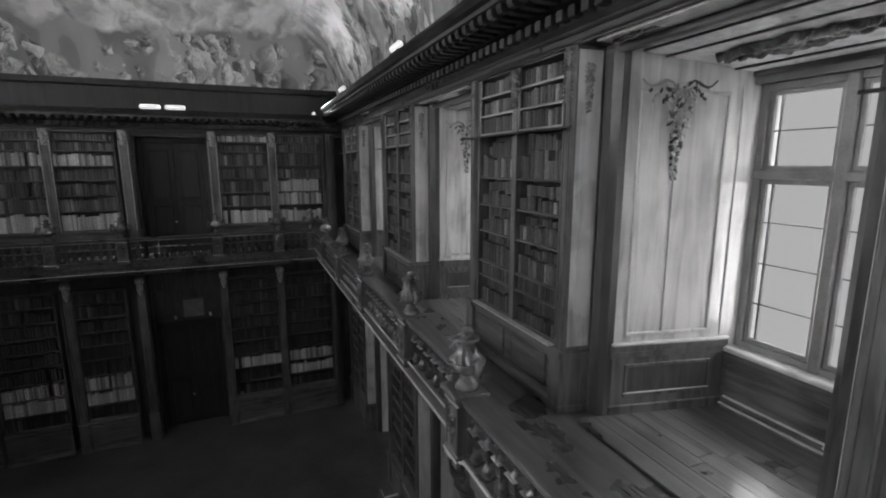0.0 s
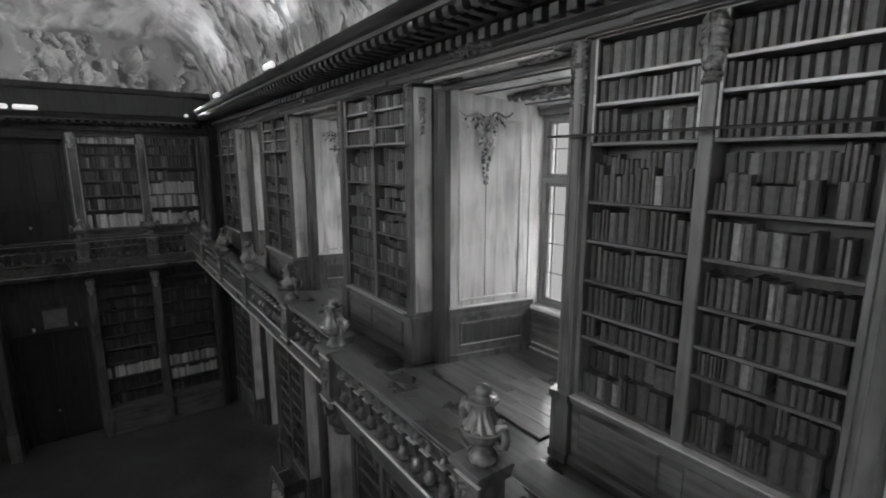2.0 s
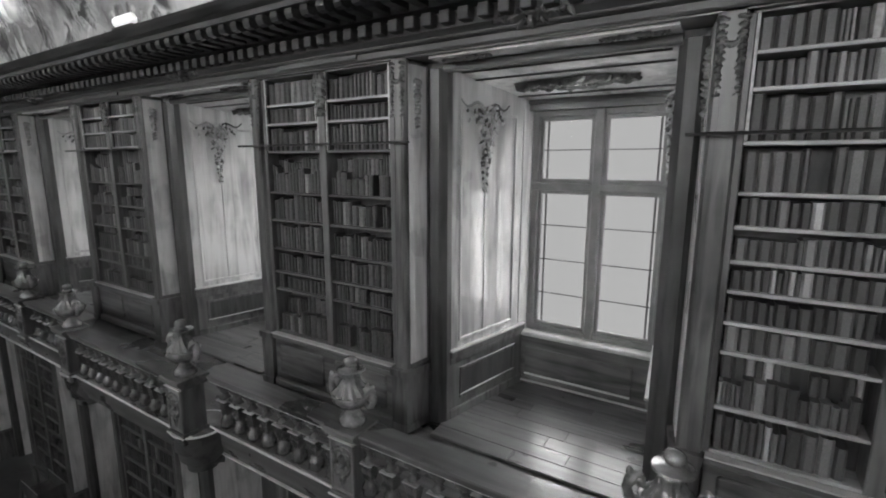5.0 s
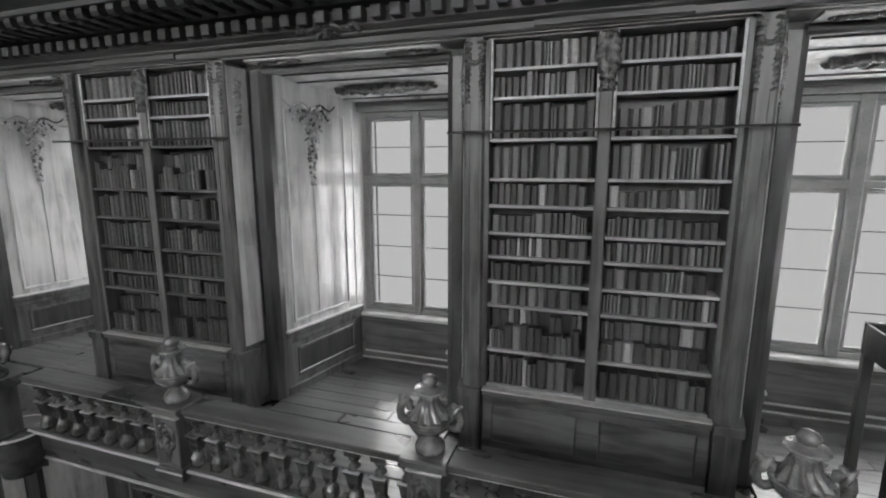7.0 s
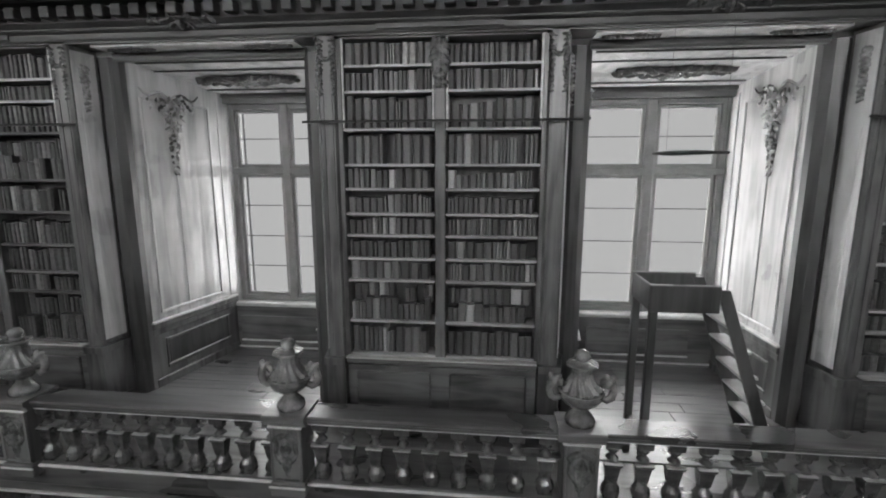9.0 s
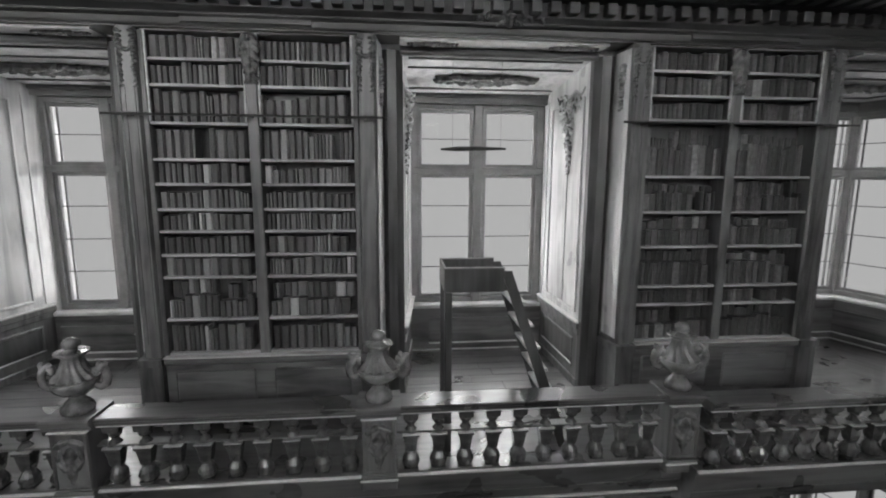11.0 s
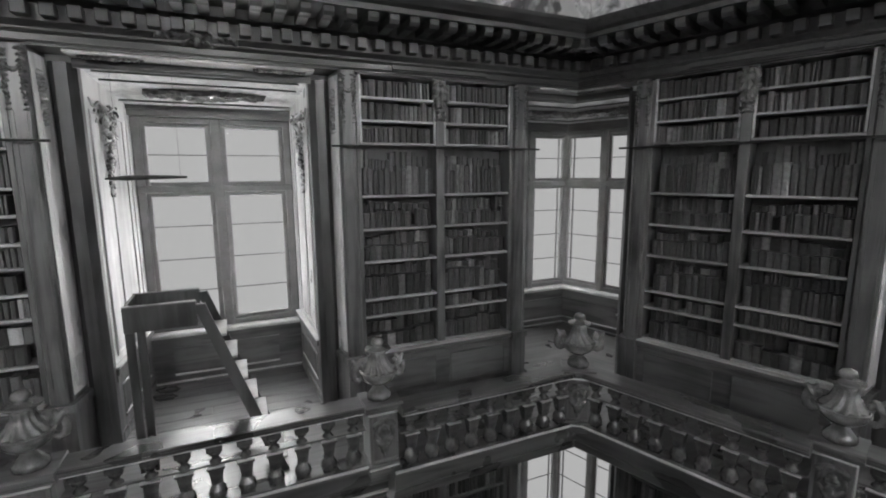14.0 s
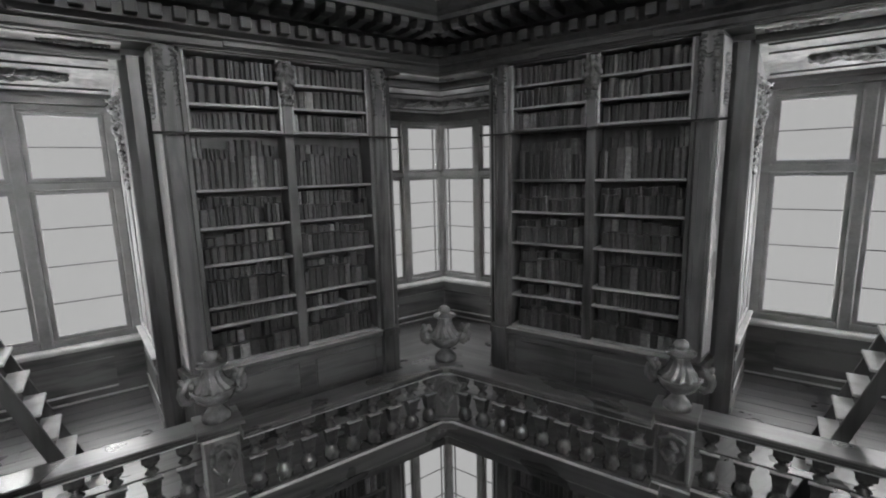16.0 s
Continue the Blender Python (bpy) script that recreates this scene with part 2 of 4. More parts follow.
BOOK = leather("book_leather", False)
BOOKS = leather("book_rows_leather", True)
# the same leather at 0.6 of its tone, for far and corner gallery cases
DARKER_BOOKS = leather("darker_leather", True, 1.0, 0.6)
# same leather for the lower cases, the gallery's shade put into its tone
SHADED_BOOKS = leather("shaded_leather", True, 1.0, 0.4)
VELLUM = leather("pale_vellum", True, 4.0)
IRON = mottled("iron", 0.04, 0.08, 20, 0.4, 0.8)
glass, nt_, b_ = base("window_glass", 0.03)
b_.inputs["Transmission Weight"].default_value, b_.inputs["IOR"].default_value = 1.0, 1.05
glow = bpy.data.materials.new("overcast_sky")
glow.use_nodes = True
glow.node_tree.nodes.clear()
out_, em_ = glow.node_tree.nodes.new("ShaderNodeOutputMaterial"), glow.node_tree.nodes.new("ShaderNodeEmission")
em_.inputs[0].default_value, em_.inputs[1].default_value = (1, 1, 1, 1), 0.575
glow.node_tree.links.new(em_.outputs[0], out_.inputs[0])
shine = bpy.data.materials.new("lamp_glow")
shine.use_nodes = True
sb_ = shine.node_tree.nodes["Principled BSDF"]
sb_.inputs["Emission Color"].default_value, sb_.inputs["Emission Strength"].default_value = (1, 1, 1, 1), 0.65


# ---- building helpers ----
def thing(name, at=(0, 0, 0), label="", category="", group="", kind=""):
    ob = new(name)
    ob.location = at
    return tagged(ob, label, category, group, kind)


def part(name, bm, material, parent=None, label="", smooth=False):
    me = bpy.data.meshes.new(name)
    bmesh.ops.recalc_face_normals(bm, faces=bm.faces)
    bm.to_mesh(me)
    bm.free()
    me.materials.append(material)
    if smooth:
        me.polygons.foreach_set("use_smooth", [True] * len(me.polygons))
    ob = new(name, me)
    if parent:
        ob.parent = parent
    return tagged(ob, label)


def box(bm, x0, x1, y0, y1, z0, z1, bevel=0.0):
    r = bmesh.ops.create_cube(bm, size=1)
    vs = r["verts"]
    for v in vs:
        v.co = Vector(((x0 + x1) / 2 + v.co.x * (x1 - x0), (y0 + y1) / 2 + v.co.y * (y1 - y0), (z0 + z1) / 2 + v.co.z * (z1 - z0)))
    if bevel:
        es = list({e for v in vs for e in v.link_edges})
        bmesh.ops.bevel(bm, geom=es, offset=bevel, segments=1, affect="EDGES")
    return vs


def boxes(*rows, bevel=0.0):
    bm = bmesh.new()
    for r in rows:
        box(bm, *r, bevel=bevel)
    return bm


def bar(profile, x0, x1, bm=None):
    """A moulding of (y, z) points drawn straight along x."""
    bm = bm or bmesh.new()
    a = [bm.verts.new((x0, y, z)) for y, z in profile]
    b = [bm.verts.new((x1, y, z)) for y, z in profile]
    n = len(profile)
    for i in range(n):
        bm.faces.new((a[i], a[(i + 1) % n], b[(i + 1) % n], b[i]))
    bm.faces.new(a[::-1])
    bm.faces.new(b)
    return bm


def lathe(profile, n=16, bm=None, at=(0, 0, 0), square=False, hoop=False):
    bm = bm or bmesh.new()
    rings = []
    for r, z in profile:
        ring = []
        for i in range(n):
            a = 2 * math.pi * (i + 0.5) / n
            k = r / max(abs(math.cos(a)), abs(math.sin(a))) if square else r
            ring.append(bm.verts.new((at[0] + k * math.cos(a), at[1] + k * math.sin(a), at[2] + z)))
        rings.append(ring)
    for a, b in zip(rings, rings[1:] + rings[:1] if hoop else rings[1:]):
        for i in range(n):
            bm.faces.new((a[i], a[(i + 1) % n], b[(i + 1) % n], b[i]))
    if not hoop:
        bm.faces.new(rings[0][::-1])
        bm.faces.new(rings[-1])
    return bm


def prism(bm, outline, z0, z1):
    lo = [bm.verts.new((x, y, z0)) for x, y in outline]
    hi = [bm.verts.new((x, y, z1)) for x, y in outline]
    n = len(outline)
    for i in range(n):
        bm.faces.new((lo[i], lo[(i + 1) % n], hi[(i + 1) % n], hi[i]))
    bm.faces.new(lo[::-1])
    bm.faces.new(hi)
    return bm


def ring_at(d, far=-6.0, end_d=None):
    """The hall's wall line from the end wall round to the mirrored wall, drawn in by d."""
    k = d / SEAM_WAY[1]
    c = (CORNER[0] - SEAM_WAY[0] * k, CORNER[1] - SEAM_WAY[1] * k)
    length = (c[1] - far) / -SIDE_WAY[1]
    e = END + (d if end_d is None else end_d)
    return [(e, far), (e, WALL - d), c, (c[0] + SIDE_WAY[0] * length, far)]


def sweep(profile, bm=None, closed=True, end=lambda d: d, skip_end=False):
    """A moulding of (d, z) points led round the hall with mitred corners."""
    bm = bm or bmesh.new()
    rows = [[bm.verts.new((x, y, z)) for x, y in ring_at(d, end_d=end(d))] for d, z in profile]
    pairs = list(zip(rows, rows[1:] + rows[:1])) if closed else list(zip(rows, rows[1:]))
    for a, b in pairs:
        for i in range(1 if skip_end else 0, 3):
            bm.faces.new((a[i], a[i + 1], b[i + 1], b[i]))
    return bm


def clip(bm):
    """Cut at the mirror plane and drop what lies beyond it."""
    bmesh.ops.bisect_plane(bm, geom=bm.verts[:] + bm.edges[:] + bm.faces[:], plane_co=(SEAM[0], SEAM[1], 0), plane_no=(nx, ny, 0), clear_outer=True)
    return bm


def tube(bm, pts, r, n=6):
    rings = []
    for i, p in enumerate(pts):
        p = Vector(p)
        t = (Vector(pts[min(i + 1, len(pts) - 1)]) - Vector(pts[max(i - 1, 0)])).normalized()
        u = t.orthogonal().normalized()
        if rings:
            u = (last - t * last.dot(t)).normalized()
        last = u
        w = t.cross(u)
        rr = r[i] if isinstance(r, (list, tuple)) else r
        rings.append([bm.verts.new(p + (u * math.cos(2 * math.pi * k / n) + w * math.sin(2 * math.pi * k / n)) * rr) for k in range(n)])
    for a, b in zip(rings, rings[1:]):
        for k in range(n):
            bm.faces.new((a[k], a[(k + 1) % n], b[(k + 1) % n], b[k]))
    bm.faces.new(rings[0][::-1])
    bm.faces.new(rings[-1])
    return bm


def beyond(ob):
    """The same thing on the mirrored wall."""
    return copy_thing(ob, MIRROR @ ob.matrix_basis)


# ---- the shell of the hall ----
def setting(name, bm, material, label="", smooth=False):
    return tagged(part(name, bm, material, None, label, smooth), kind="structure")


def mirrored(ob):
    return copy_thing(ob, MIRROR @ ob.matrix_basis)


bm = bmesh.new()
prism(bm, [(END - 0.4, -6.3), (END - 0.4, 8.3), (9.2, 8.3), (15.5, -6.3)], FLOOR - 0.25, FLOOR)
setting("floor", bm, MARBLE, "dark polished stone floor of the hall")

WIDE = BAYS[-1]                 # the bay with the widest window


def window_span(cx):
    """Middle and half width of a bay's window."""
    return (2.84, 1.0) if cx == WIDE else (cx + 0.1, 0.86)


def reveal_x(cx, s, y):
    """The reveal on one side of a bay, s = -1 or 1, at depth y."""
    mid, half = window_span(cx)
    a, b = cx + s * 1.11, mid + s * half
    return a + (b - a) * (y - 6.38) / (7.95 - 6.38)


def pier_outline(cx):
    left = min(BAYS + [CORNER_BAY], key=lambda b: abs(b - (cx - 2.61)))
    right = min(BAYS + [CORNER_BAY], key=lambda b: abs(b - (cx + 2.61)))
    xl = reveal_x(left, 1, 7.95) if left < cx else cx - 1.76
    xr = reveal_x(right, -1, 7.95)
    return [(cx - 1.33, 6.32), (cx + 1.33, 6.32), (right - 1.11, 6.38), (xr, 7.95), (xr, 8.30), (xl, 8.30), (xl, 7.95), (left + 1.11 if left < cx else cx - 1.5, 6.38)]


for cx in [-20.69] + PIERS:
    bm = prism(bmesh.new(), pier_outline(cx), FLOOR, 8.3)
    ob = setting("wall_pier", bm, LIT_PANEL, "walnut-panelled pier between two window bays")
    if cx in (0.19, 5.41):
        mirrored(ob)
ob = setting("wall_side", boxes((-9.5, -1.55, 6.32, 8.3, FLOOR, 8.3)), LIT_PANEL, "plain panelled wall")
ob.matrix_basis = MIRROR @ ob.matrix_basis
bm = boxes((END - 0.3, 12.5, -6.3, -6.0, FLOOR, 7.4), (END - 0.3, 12.5, -6.3, -6.0, 10.42, 11.6))
edges = [END - 0.3] + [e for cx in BAYS + [CORNER_BAY] for e in (cx - 0.86, cx + 0.86)] + [12.5]
for a, b in zip(edges[::2], edges[1::2]):
    box(bm, a, b, -6.3, -6.0, 7.4, 10.42)
setting("wall_south", bm, PLASTER, "plain plastered wall with windows")

# the end wall, pierced by two doors one over the other
DOOR = (-0.40, 1.58)
bm = boxes((END - 0.5, END, -6.0, DOOR[0], FLOOR, 8.3), (END - 0.5, END, DOOR[1], 6.4, FLOOR, 8.3),
           (END - 0.5, END, DOOR[0], DOOR[1], 2.25, 3.4), (END - 0.5, END, DOOR[0], DOOR[1], 7.15, 8.3), (END - 0.5, END - 0.2, DOOR[0], DOOR[1], 1.12, 2.25))
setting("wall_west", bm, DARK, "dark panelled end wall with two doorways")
# added backing, out of sight, against outside light leaking round the doors
setting("wall_west", boxes((END - 0.7, END - 0.51, -6.0, 6.4, FLOOR, 8.3)), DARK, "unseen dark backing that blocks light behind the doorways")

# window bays: floor, soffit, lintel and the breast under each sill, above and below the gallery
def bay_shell(cx, cut=None):
    f = cut or (lambda b: b)
    obs = []
    a = 1.12
    bm = boxes((cx - a, cx + a + (2 if cut else 0), WALL + 0.012, 8.3, 3.0, GALLERY))
    obs.append(setting("bay_floor", f(bm), PLANK, "worn board floor of a window bay"))
    x1 = cx + a + (2 if cut else 0)
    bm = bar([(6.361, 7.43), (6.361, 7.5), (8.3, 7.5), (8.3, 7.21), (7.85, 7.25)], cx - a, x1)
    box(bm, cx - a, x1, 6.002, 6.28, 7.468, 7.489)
    obs.append(setting("bay_soffit", f(bm), LIT_PANEL, "panelled walnut soffit over a window bay"))
    bm = bar([(6.281, 7.41), (6.281, 7.489), (6.36, 7.489), (6.36, 7.40), (6.35, 7.385), (6.29, 7.385)], cx - a, x1)
    obs.append(setting("bay_lintel", f(bm), WALNUT_X, "dark moulded lintel of a window bay"))
    for y, z, w in ((6.5, 7.395, 0.03), (6.8, 7.36, 0.025), (7.6, 7.262, 0.05)):
        obs.append(setting("soffit_moulding", f(boxes((cx - a + 0.1, x1 - (0 if cut else 0.1), y, y + w, z, z + 0.03))), WALNUT_X, "moulding on a bay's soffit"))
    obs.append(setting("window_head", f(boxes((cx - a, x1, 7.86, 8.3, 7.12, 7.3), (cx - a, x1, 7.83, 7.862, 7.2, 7.3))), WALNUT_X, "head board over a window"))
    bm = boxes((cx - a, cx + a + (2 if cut else 0), 7.82, 8.3, GALLERY, 4.10), (cx - 0.7, cx + 0.7 + (2 if cut else 0), 7.79, 7.83, 3.55, 3.95))
    obs.append(setting("window_breast", f(bm), WALNUT_X, "panelled breast under a window"))
    bm = boxes((cx - 0.7, cx + 0.7 + (2 if cut else 0), 7.765, 7.789, 3.555, 3.575), (cx - a + 0.1, cx + a - 0.1 + (2 if cut else 0), 7.79, 7.819, 3.44, 3.458))
    obs.append(setting("breast_bead", f(bm), BEAD, "bead on the panel under a window, pale as a highlight"))
    bm = boxes((cx - a, cx + a + (2 if cut else 0), 7.82, 8.3, FLOOR, -1.3), (cx - a, cx + a + (2 if cut else 0), 7.82, 8.3, 2.5, 3.0))
    # added blind wall that keeps daylight out of these lower bays
    if cx < 0:
        box(bm, cx - a, cx + a, 7.3, 7.4, FLOOR, 3.0)
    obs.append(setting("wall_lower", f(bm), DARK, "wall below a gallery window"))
    return obs


for cx in BAYS:
    made = bay_shell(cx)
    if cx > 2:
        for o in made:
            mirrored(o)
for o in bay_shell(CORNER_BAY, clip):
    mirrored(o)

# cornice round the hall
CORNICE = [(-0.30, 7.49), (0.06, 7.49), (0.06, 7.505), (0.085, 7.51), (0.092, 7.53), (0.06, 7.54), (0.06, 7.60), (0.085, 7.61), (0.095, 7.63),
           (0.08, 7.64), (0.08, 7.655), (0.12, 7.68), (0.15, 7.71), (0.15, 7.87), (0.30, 7.89), (0.32, 7.99), (0.86, 8.0), (0.86, 8.06), (0.93, 8.09), (0.98, 8.16), (1.0, 8.2), (-0.30, 8.2)]
CORNICE = [(d * 0.88 if d > 0.1 else d, 7.49 + (z - 7.49) * 0.87) for d, z in CORNICE]
END_DROP = 0.27                 # the cornice of the end wall sits a little lower
bm = sweep(CORNICE)
low_run = [f for f in bm.faces if all(v.co.x < END + 1.2 for v in f.verts)]
out = bmesh.ops.split(bm, geom=low_run)
for v in {v for f in out["geom"] if isinstance(f, bmesh.types.BMFace) for v in f.verts}:
    v.co.z -= END_DROP
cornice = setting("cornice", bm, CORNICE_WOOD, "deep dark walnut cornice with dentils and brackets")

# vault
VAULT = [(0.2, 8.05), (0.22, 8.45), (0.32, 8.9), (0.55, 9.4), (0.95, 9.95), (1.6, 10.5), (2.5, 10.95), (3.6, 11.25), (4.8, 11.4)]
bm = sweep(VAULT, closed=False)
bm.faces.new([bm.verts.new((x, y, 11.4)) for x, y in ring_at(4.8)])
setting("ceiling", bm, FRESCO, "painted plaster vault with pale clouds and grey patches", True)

setting("attic_band", boxes((END, END + 0.33, -6.0, WALL - 0.2, 7.9, 8.55), (END, END + 0.4, -6.0, WALL - 0.2, 8.55, 8.73), bevel=0.02), NEAR_BLACK, "dark band between cornice and painted vault")

# gallery
GAL = [(-0.3, 3.1), (-0.3, 3.38), (1.02, 3.38), (1.02, 3.40), (1.06, 3.495), (1.32, 3.505), (1.33, 3.48), (1.29, 3.46), (1.28, 3.28), (1.24, 3.24), (1.22, 3.14), (1.14, 3.08), (1.1, 3.0)]
setting("gallery_floor", sweep(GAL, end=lambda d: d * 0.74), RAIL, "walnut gallery floor with a moulded edge")

setting("trim", sweep([(1.315, 3.514), (1.335, 3.514), (1.342, 3.507), (1.338, 3.494), (1.331, 3.494), (1.315, 3.502)], end=lambda d: d * 0.74), BEAD, "bead along the gallery's edge, pale as a highlight")
setting("trim", sweep([(1.225, 3.15), (1.25, 3.15), (1.255, 3.143), (1.25, 3.132), (1.225, 3.132)], end=lambda d: d * 0.74), BEAD, "bead under the gallery's edge, pale as a highlight")

# sky outside
for m in (Matrix.Identity(4), MIRROR):
    ob = setting("backdrop", boxes((-46, 22, 26, 26.1, -45, 13.5)), glow, "bright overcast sky")
    ob.matrix_basis = m


# ---- windows ----
def window(z0, z1, outer):
    w = thing("window", label="tall cross-mullioned window with small iron-barred panes", category="window", kind="structure")
    h = 0.86
    ztr = z0 + (z1 - z0) * 0.675
    bm = boxes((-h, -h + 0.09, 0, 0.12, z0, z1), (h - 0.09, h, 0, 0.12, z0, z1), (-h, h, 0.003, 0.117, z0, z0 + 0.08), (-h, h, 0.003, 0.117, z1 - 0.08, z1), bevel=0.012)
    part("window_frame", bm, PAINT, w)
    part("mullion", boxes((-0.06, 0.06, -0.02, 0.1, z0, z1), bevel=0.015), PAINT, w)
    part("transom", boxes((-h, h, -0.015, 0.105, ztr - 0.05, ztr + 0.05), bevel=0.015), PAINT, w)
    part("window_sill", boxes((-h - 0.15, h + 0.15, -0.16, 0.06, z0 - 0.06, z0), bevel=0.015), BEAD, w, "sill with daylight put into its pale colour")
    for sx in (-1, 1):
        for a, b, rows in ((z0 + 0.08, ztr - 0.05, 4), (ztr + 0.05, z1 - 0.08, 2)):
            x0, x1 = sorted((sx * 0.06, sx * (h - 0.09)))
            bm = boxes((x0, x0 + 0.05, 0.03, 0.08, a, b), (x1 - 0.05, x1, 0.03, 0.08, a, b), (x0, x1, 0.033, 0.077, a, a + 0.05), (x0, x1, 0.033, 0.077, b - 0.05, b), bevel=0.008)
            s = part("sash", bm, PAINT, w)
            bm = bmesh.new()
            for k in range(1, rows):
                zz = a + (b - a) * k / rows
                box(bm, x0, x1, 0.045, 0.06, zz - 0.006, zz + 0.006)
            part("glazing_bar", bm, IRON, s)
            xo = x0 + 0.09 if sx < 0 else x1 - 0.09
            if outer:
                part("outer_bar", boxes((xo - 0.012, xo + 0.012, 0.09, 0.115, a, b)), PAINT, s)
            p = part("pane", boxes((x0 + 0.045, x1 - 0.045, 0.05, 0.054, a + 0.045, b - 0.045)), glass, s)
            p.visible_shadow = False
    return w


upper = window(4.16, 7.12, True)
wide = window(4.16, 7.12, False)
lower = window(-1.3, 2.5, True)


def window_pose(cx):
    mid, half = window_span(cx)
    return pose(mid, 7.95, 0) @ Matrix.Diagonal((half / 0.86, 1, 1, 1))


upper.matrix_basis = window_pose(BAYS[0])
for cx in BAYS[1:]:
    if cx > 2:
        wide.matrix_basis = window_pose(cx)
        copy_thing(wide, Matrix.Identity(4)).matrix_basis = MIRROR @ wide.matrix_basis
    else:
        copy_thing(upper, Matrix.Identity(4)).matrix_basis = window_pose(cx)
lower.matrix_basis = window_pose(WIDE)
copy_thing(lower, Matrix.Identity(4)).matrix_basis = MIRROR @ window_pose(WIDE)
for cx in BAYS + [CORNER_BAY]:
    copy_thing(upper, pose(cx, -6.1, 3.3, 0, 0, 180))
# the corner bay's half window and its mirrored half
CB = window_span(CORNER_BAY)[0]
for src in (upper, lower):
    o = copy_thing(src, Matrix.Identity(4))
    o.matrix_basis = pose(CB, 7.95, 0)
    for ch in list(o.children_recursive):
        me = ch.data.copy()
        bm = bmesh.new()
        bm.from_mesh(me)
        bm.transform(pose(CB, 7.95, 0))
        clip(bm)
        bm.transform(pose(-CB, -7.95, 0))
        bm.to_mesh(me)
        bm.free()
        ch.data = me
    for ch in [c for c in o.children_recursive if not c.data.polygons and not c.children]:
        bpy.data.objects.remove(ch)
    copy_thing(o, Matrix.Identity(4)).matrix_basis = MIRROR @ o.matrix_basis


# ---- bookcases ----
def fill(rows, seed, gappy=0.04, deep=True):
    """Books for shelf rows of (x0, x1, z, clear height): x, z, thickness, height, depth, set-back. Deep high shelves carry a raised second row behind."""
    rnd = random.Random(seed)
    out = []

    def row(x0, x1, z, h, back, lo, hi):
        x = x0 + 0.01
        tall = rnd.uniform(lo, hi)
        while x < x1 - 0.03:
            bw, bh = rnd.uniform(0.03, 0.10), min(0.95, tall + rnd.uniform(-0.1, 0.1)) * h
            for _ in range(rnd.choice((1, 2, 3, 5))):
                w = bw * rnd.uniform(0.85, 1.15)
                if x + w > x1 - 0.005:
                    x = x1
                    break
                out.append((x + w / 2, z, w * 0.96, bh * rnd.uniform(0.95, 1.04), rnd.uniform(0.10, 0.13) if back or h > 0.36 else rnd.uniform(0.16, 0.2), back))
                x += w
            if rnd.random() < gappy:
                x += rnd.uniform(0.03, 0.14)

    for x0, x1, z, h in rows:
        if h > 0.36 and deep:
            row(x0, x1, z, h, 0.0, 0.45, 0.6)
            row(x0, x1, z + 0.42 * h, h, 0.10, 0.38, 0.52)
        else:
            row(x0, x1, z, h, 0.0, 0.7, 0.92)
    return out


SPINE = [(-0.5, 0.15), (-0.5, 1), (0.5, 1), (0.5, 0.15), (0.27, 0.03), (-0.27, 0.03)]


def book_mesh(books, front):
    verts, faces = [], []
    for x, z, w, h, d, back in books:
        n = len(verts)
        for zz in (z, z + h):
            verts += [(x + u * w, front + back + v * d, zz) for u, v in SPINE]
        faces += [tuple(n + k for k in (i, (i + 1) % 6, 6 + (i + 1) % 6, 6 + i)) for i in range(6)]
        faces += [tuple(n + k for k in range(5, -1, -1)), tuple(n + 6 + k for k in range(6))]
    me = bpy.data.meshes.new("books")
    me.from_pydata(verts, [], faces)
    return me


def pilaster(side, half, height, plinth):
    """A chamfered pilaster with pedestal and carved head; side is -1 or 1."""
    def at(pts):
        return [(side * x, y) for x, y in pts]
    h0 = half + 0.02
    shaft = [(h0, 0.30), (h0, -0.02), (h0 + 0.02, -0.06), (h0 + 0.17, -0.06), (h0 + 0.195, -0.035), (h0 + 0.235, 0.28), (h0 + 0.235, 0.30)]
    foot = [(h0 - 0.005, 0.31), (h0 - 0.005, -0.10), (h0 + 0.21, -0.10), (h0 + 0.275, 0.27), (h0 + 0.275, 0.31)]
    bm = prism(bmesh.new(), at(shaft), plinth, height - 0.02)
    for u0, u1, y0 in ((0.04, 0.06, -0.068), (0.13, 0.15, -0.068)):
        prism(bm, at([(h0 + u0, -0.05), (h0 + u0, y0), (h0 + u1, y0), (h0 + u1, -0.05)]), plinth + 0.15, height - 0.6)
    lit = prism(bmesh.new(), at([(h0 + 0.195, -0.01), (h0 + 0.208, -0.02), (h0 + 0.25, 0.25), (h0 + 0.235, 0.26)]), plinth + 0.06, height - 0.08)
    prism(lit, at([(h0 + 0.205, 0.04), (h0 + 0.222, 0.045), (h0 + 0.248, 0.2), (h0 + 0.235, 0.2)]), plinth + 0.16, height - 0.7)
    jamb = prism(bmesh.new(), at([(h0 + 0.25, 0.285), (h0 + 0.30, 0.25), (h0 + 0.40, 0.26), (h0 + 0.47, 0.33), (h0 + 0.475, 0.42), (h0 + 0.25, 0.42)]), 0.0, height - 0.1)
    ft = prism(bmesh.new(), at(foot), 0.0, plinth - 0.08)
    prism(ft, at([(h0 - 0.01, 0.31), (h0 - 0.01, -0.125), (h0 + 0.225, -0.125), (h0 + 0.295, 0.265), (h0 + 0.295, 0.31)]), plinth - 0.08, plinth)
    prism(ft, at([(h0 - 0.01, 0.31), (h0 - 0.01, -0.115), (h0 + 0.22, -0.115), (h0 + 0.285, 0.265), (h0 + 0.285, 0.31)]), 0.0, 0.09)
    return bm, ft, lit, jamb


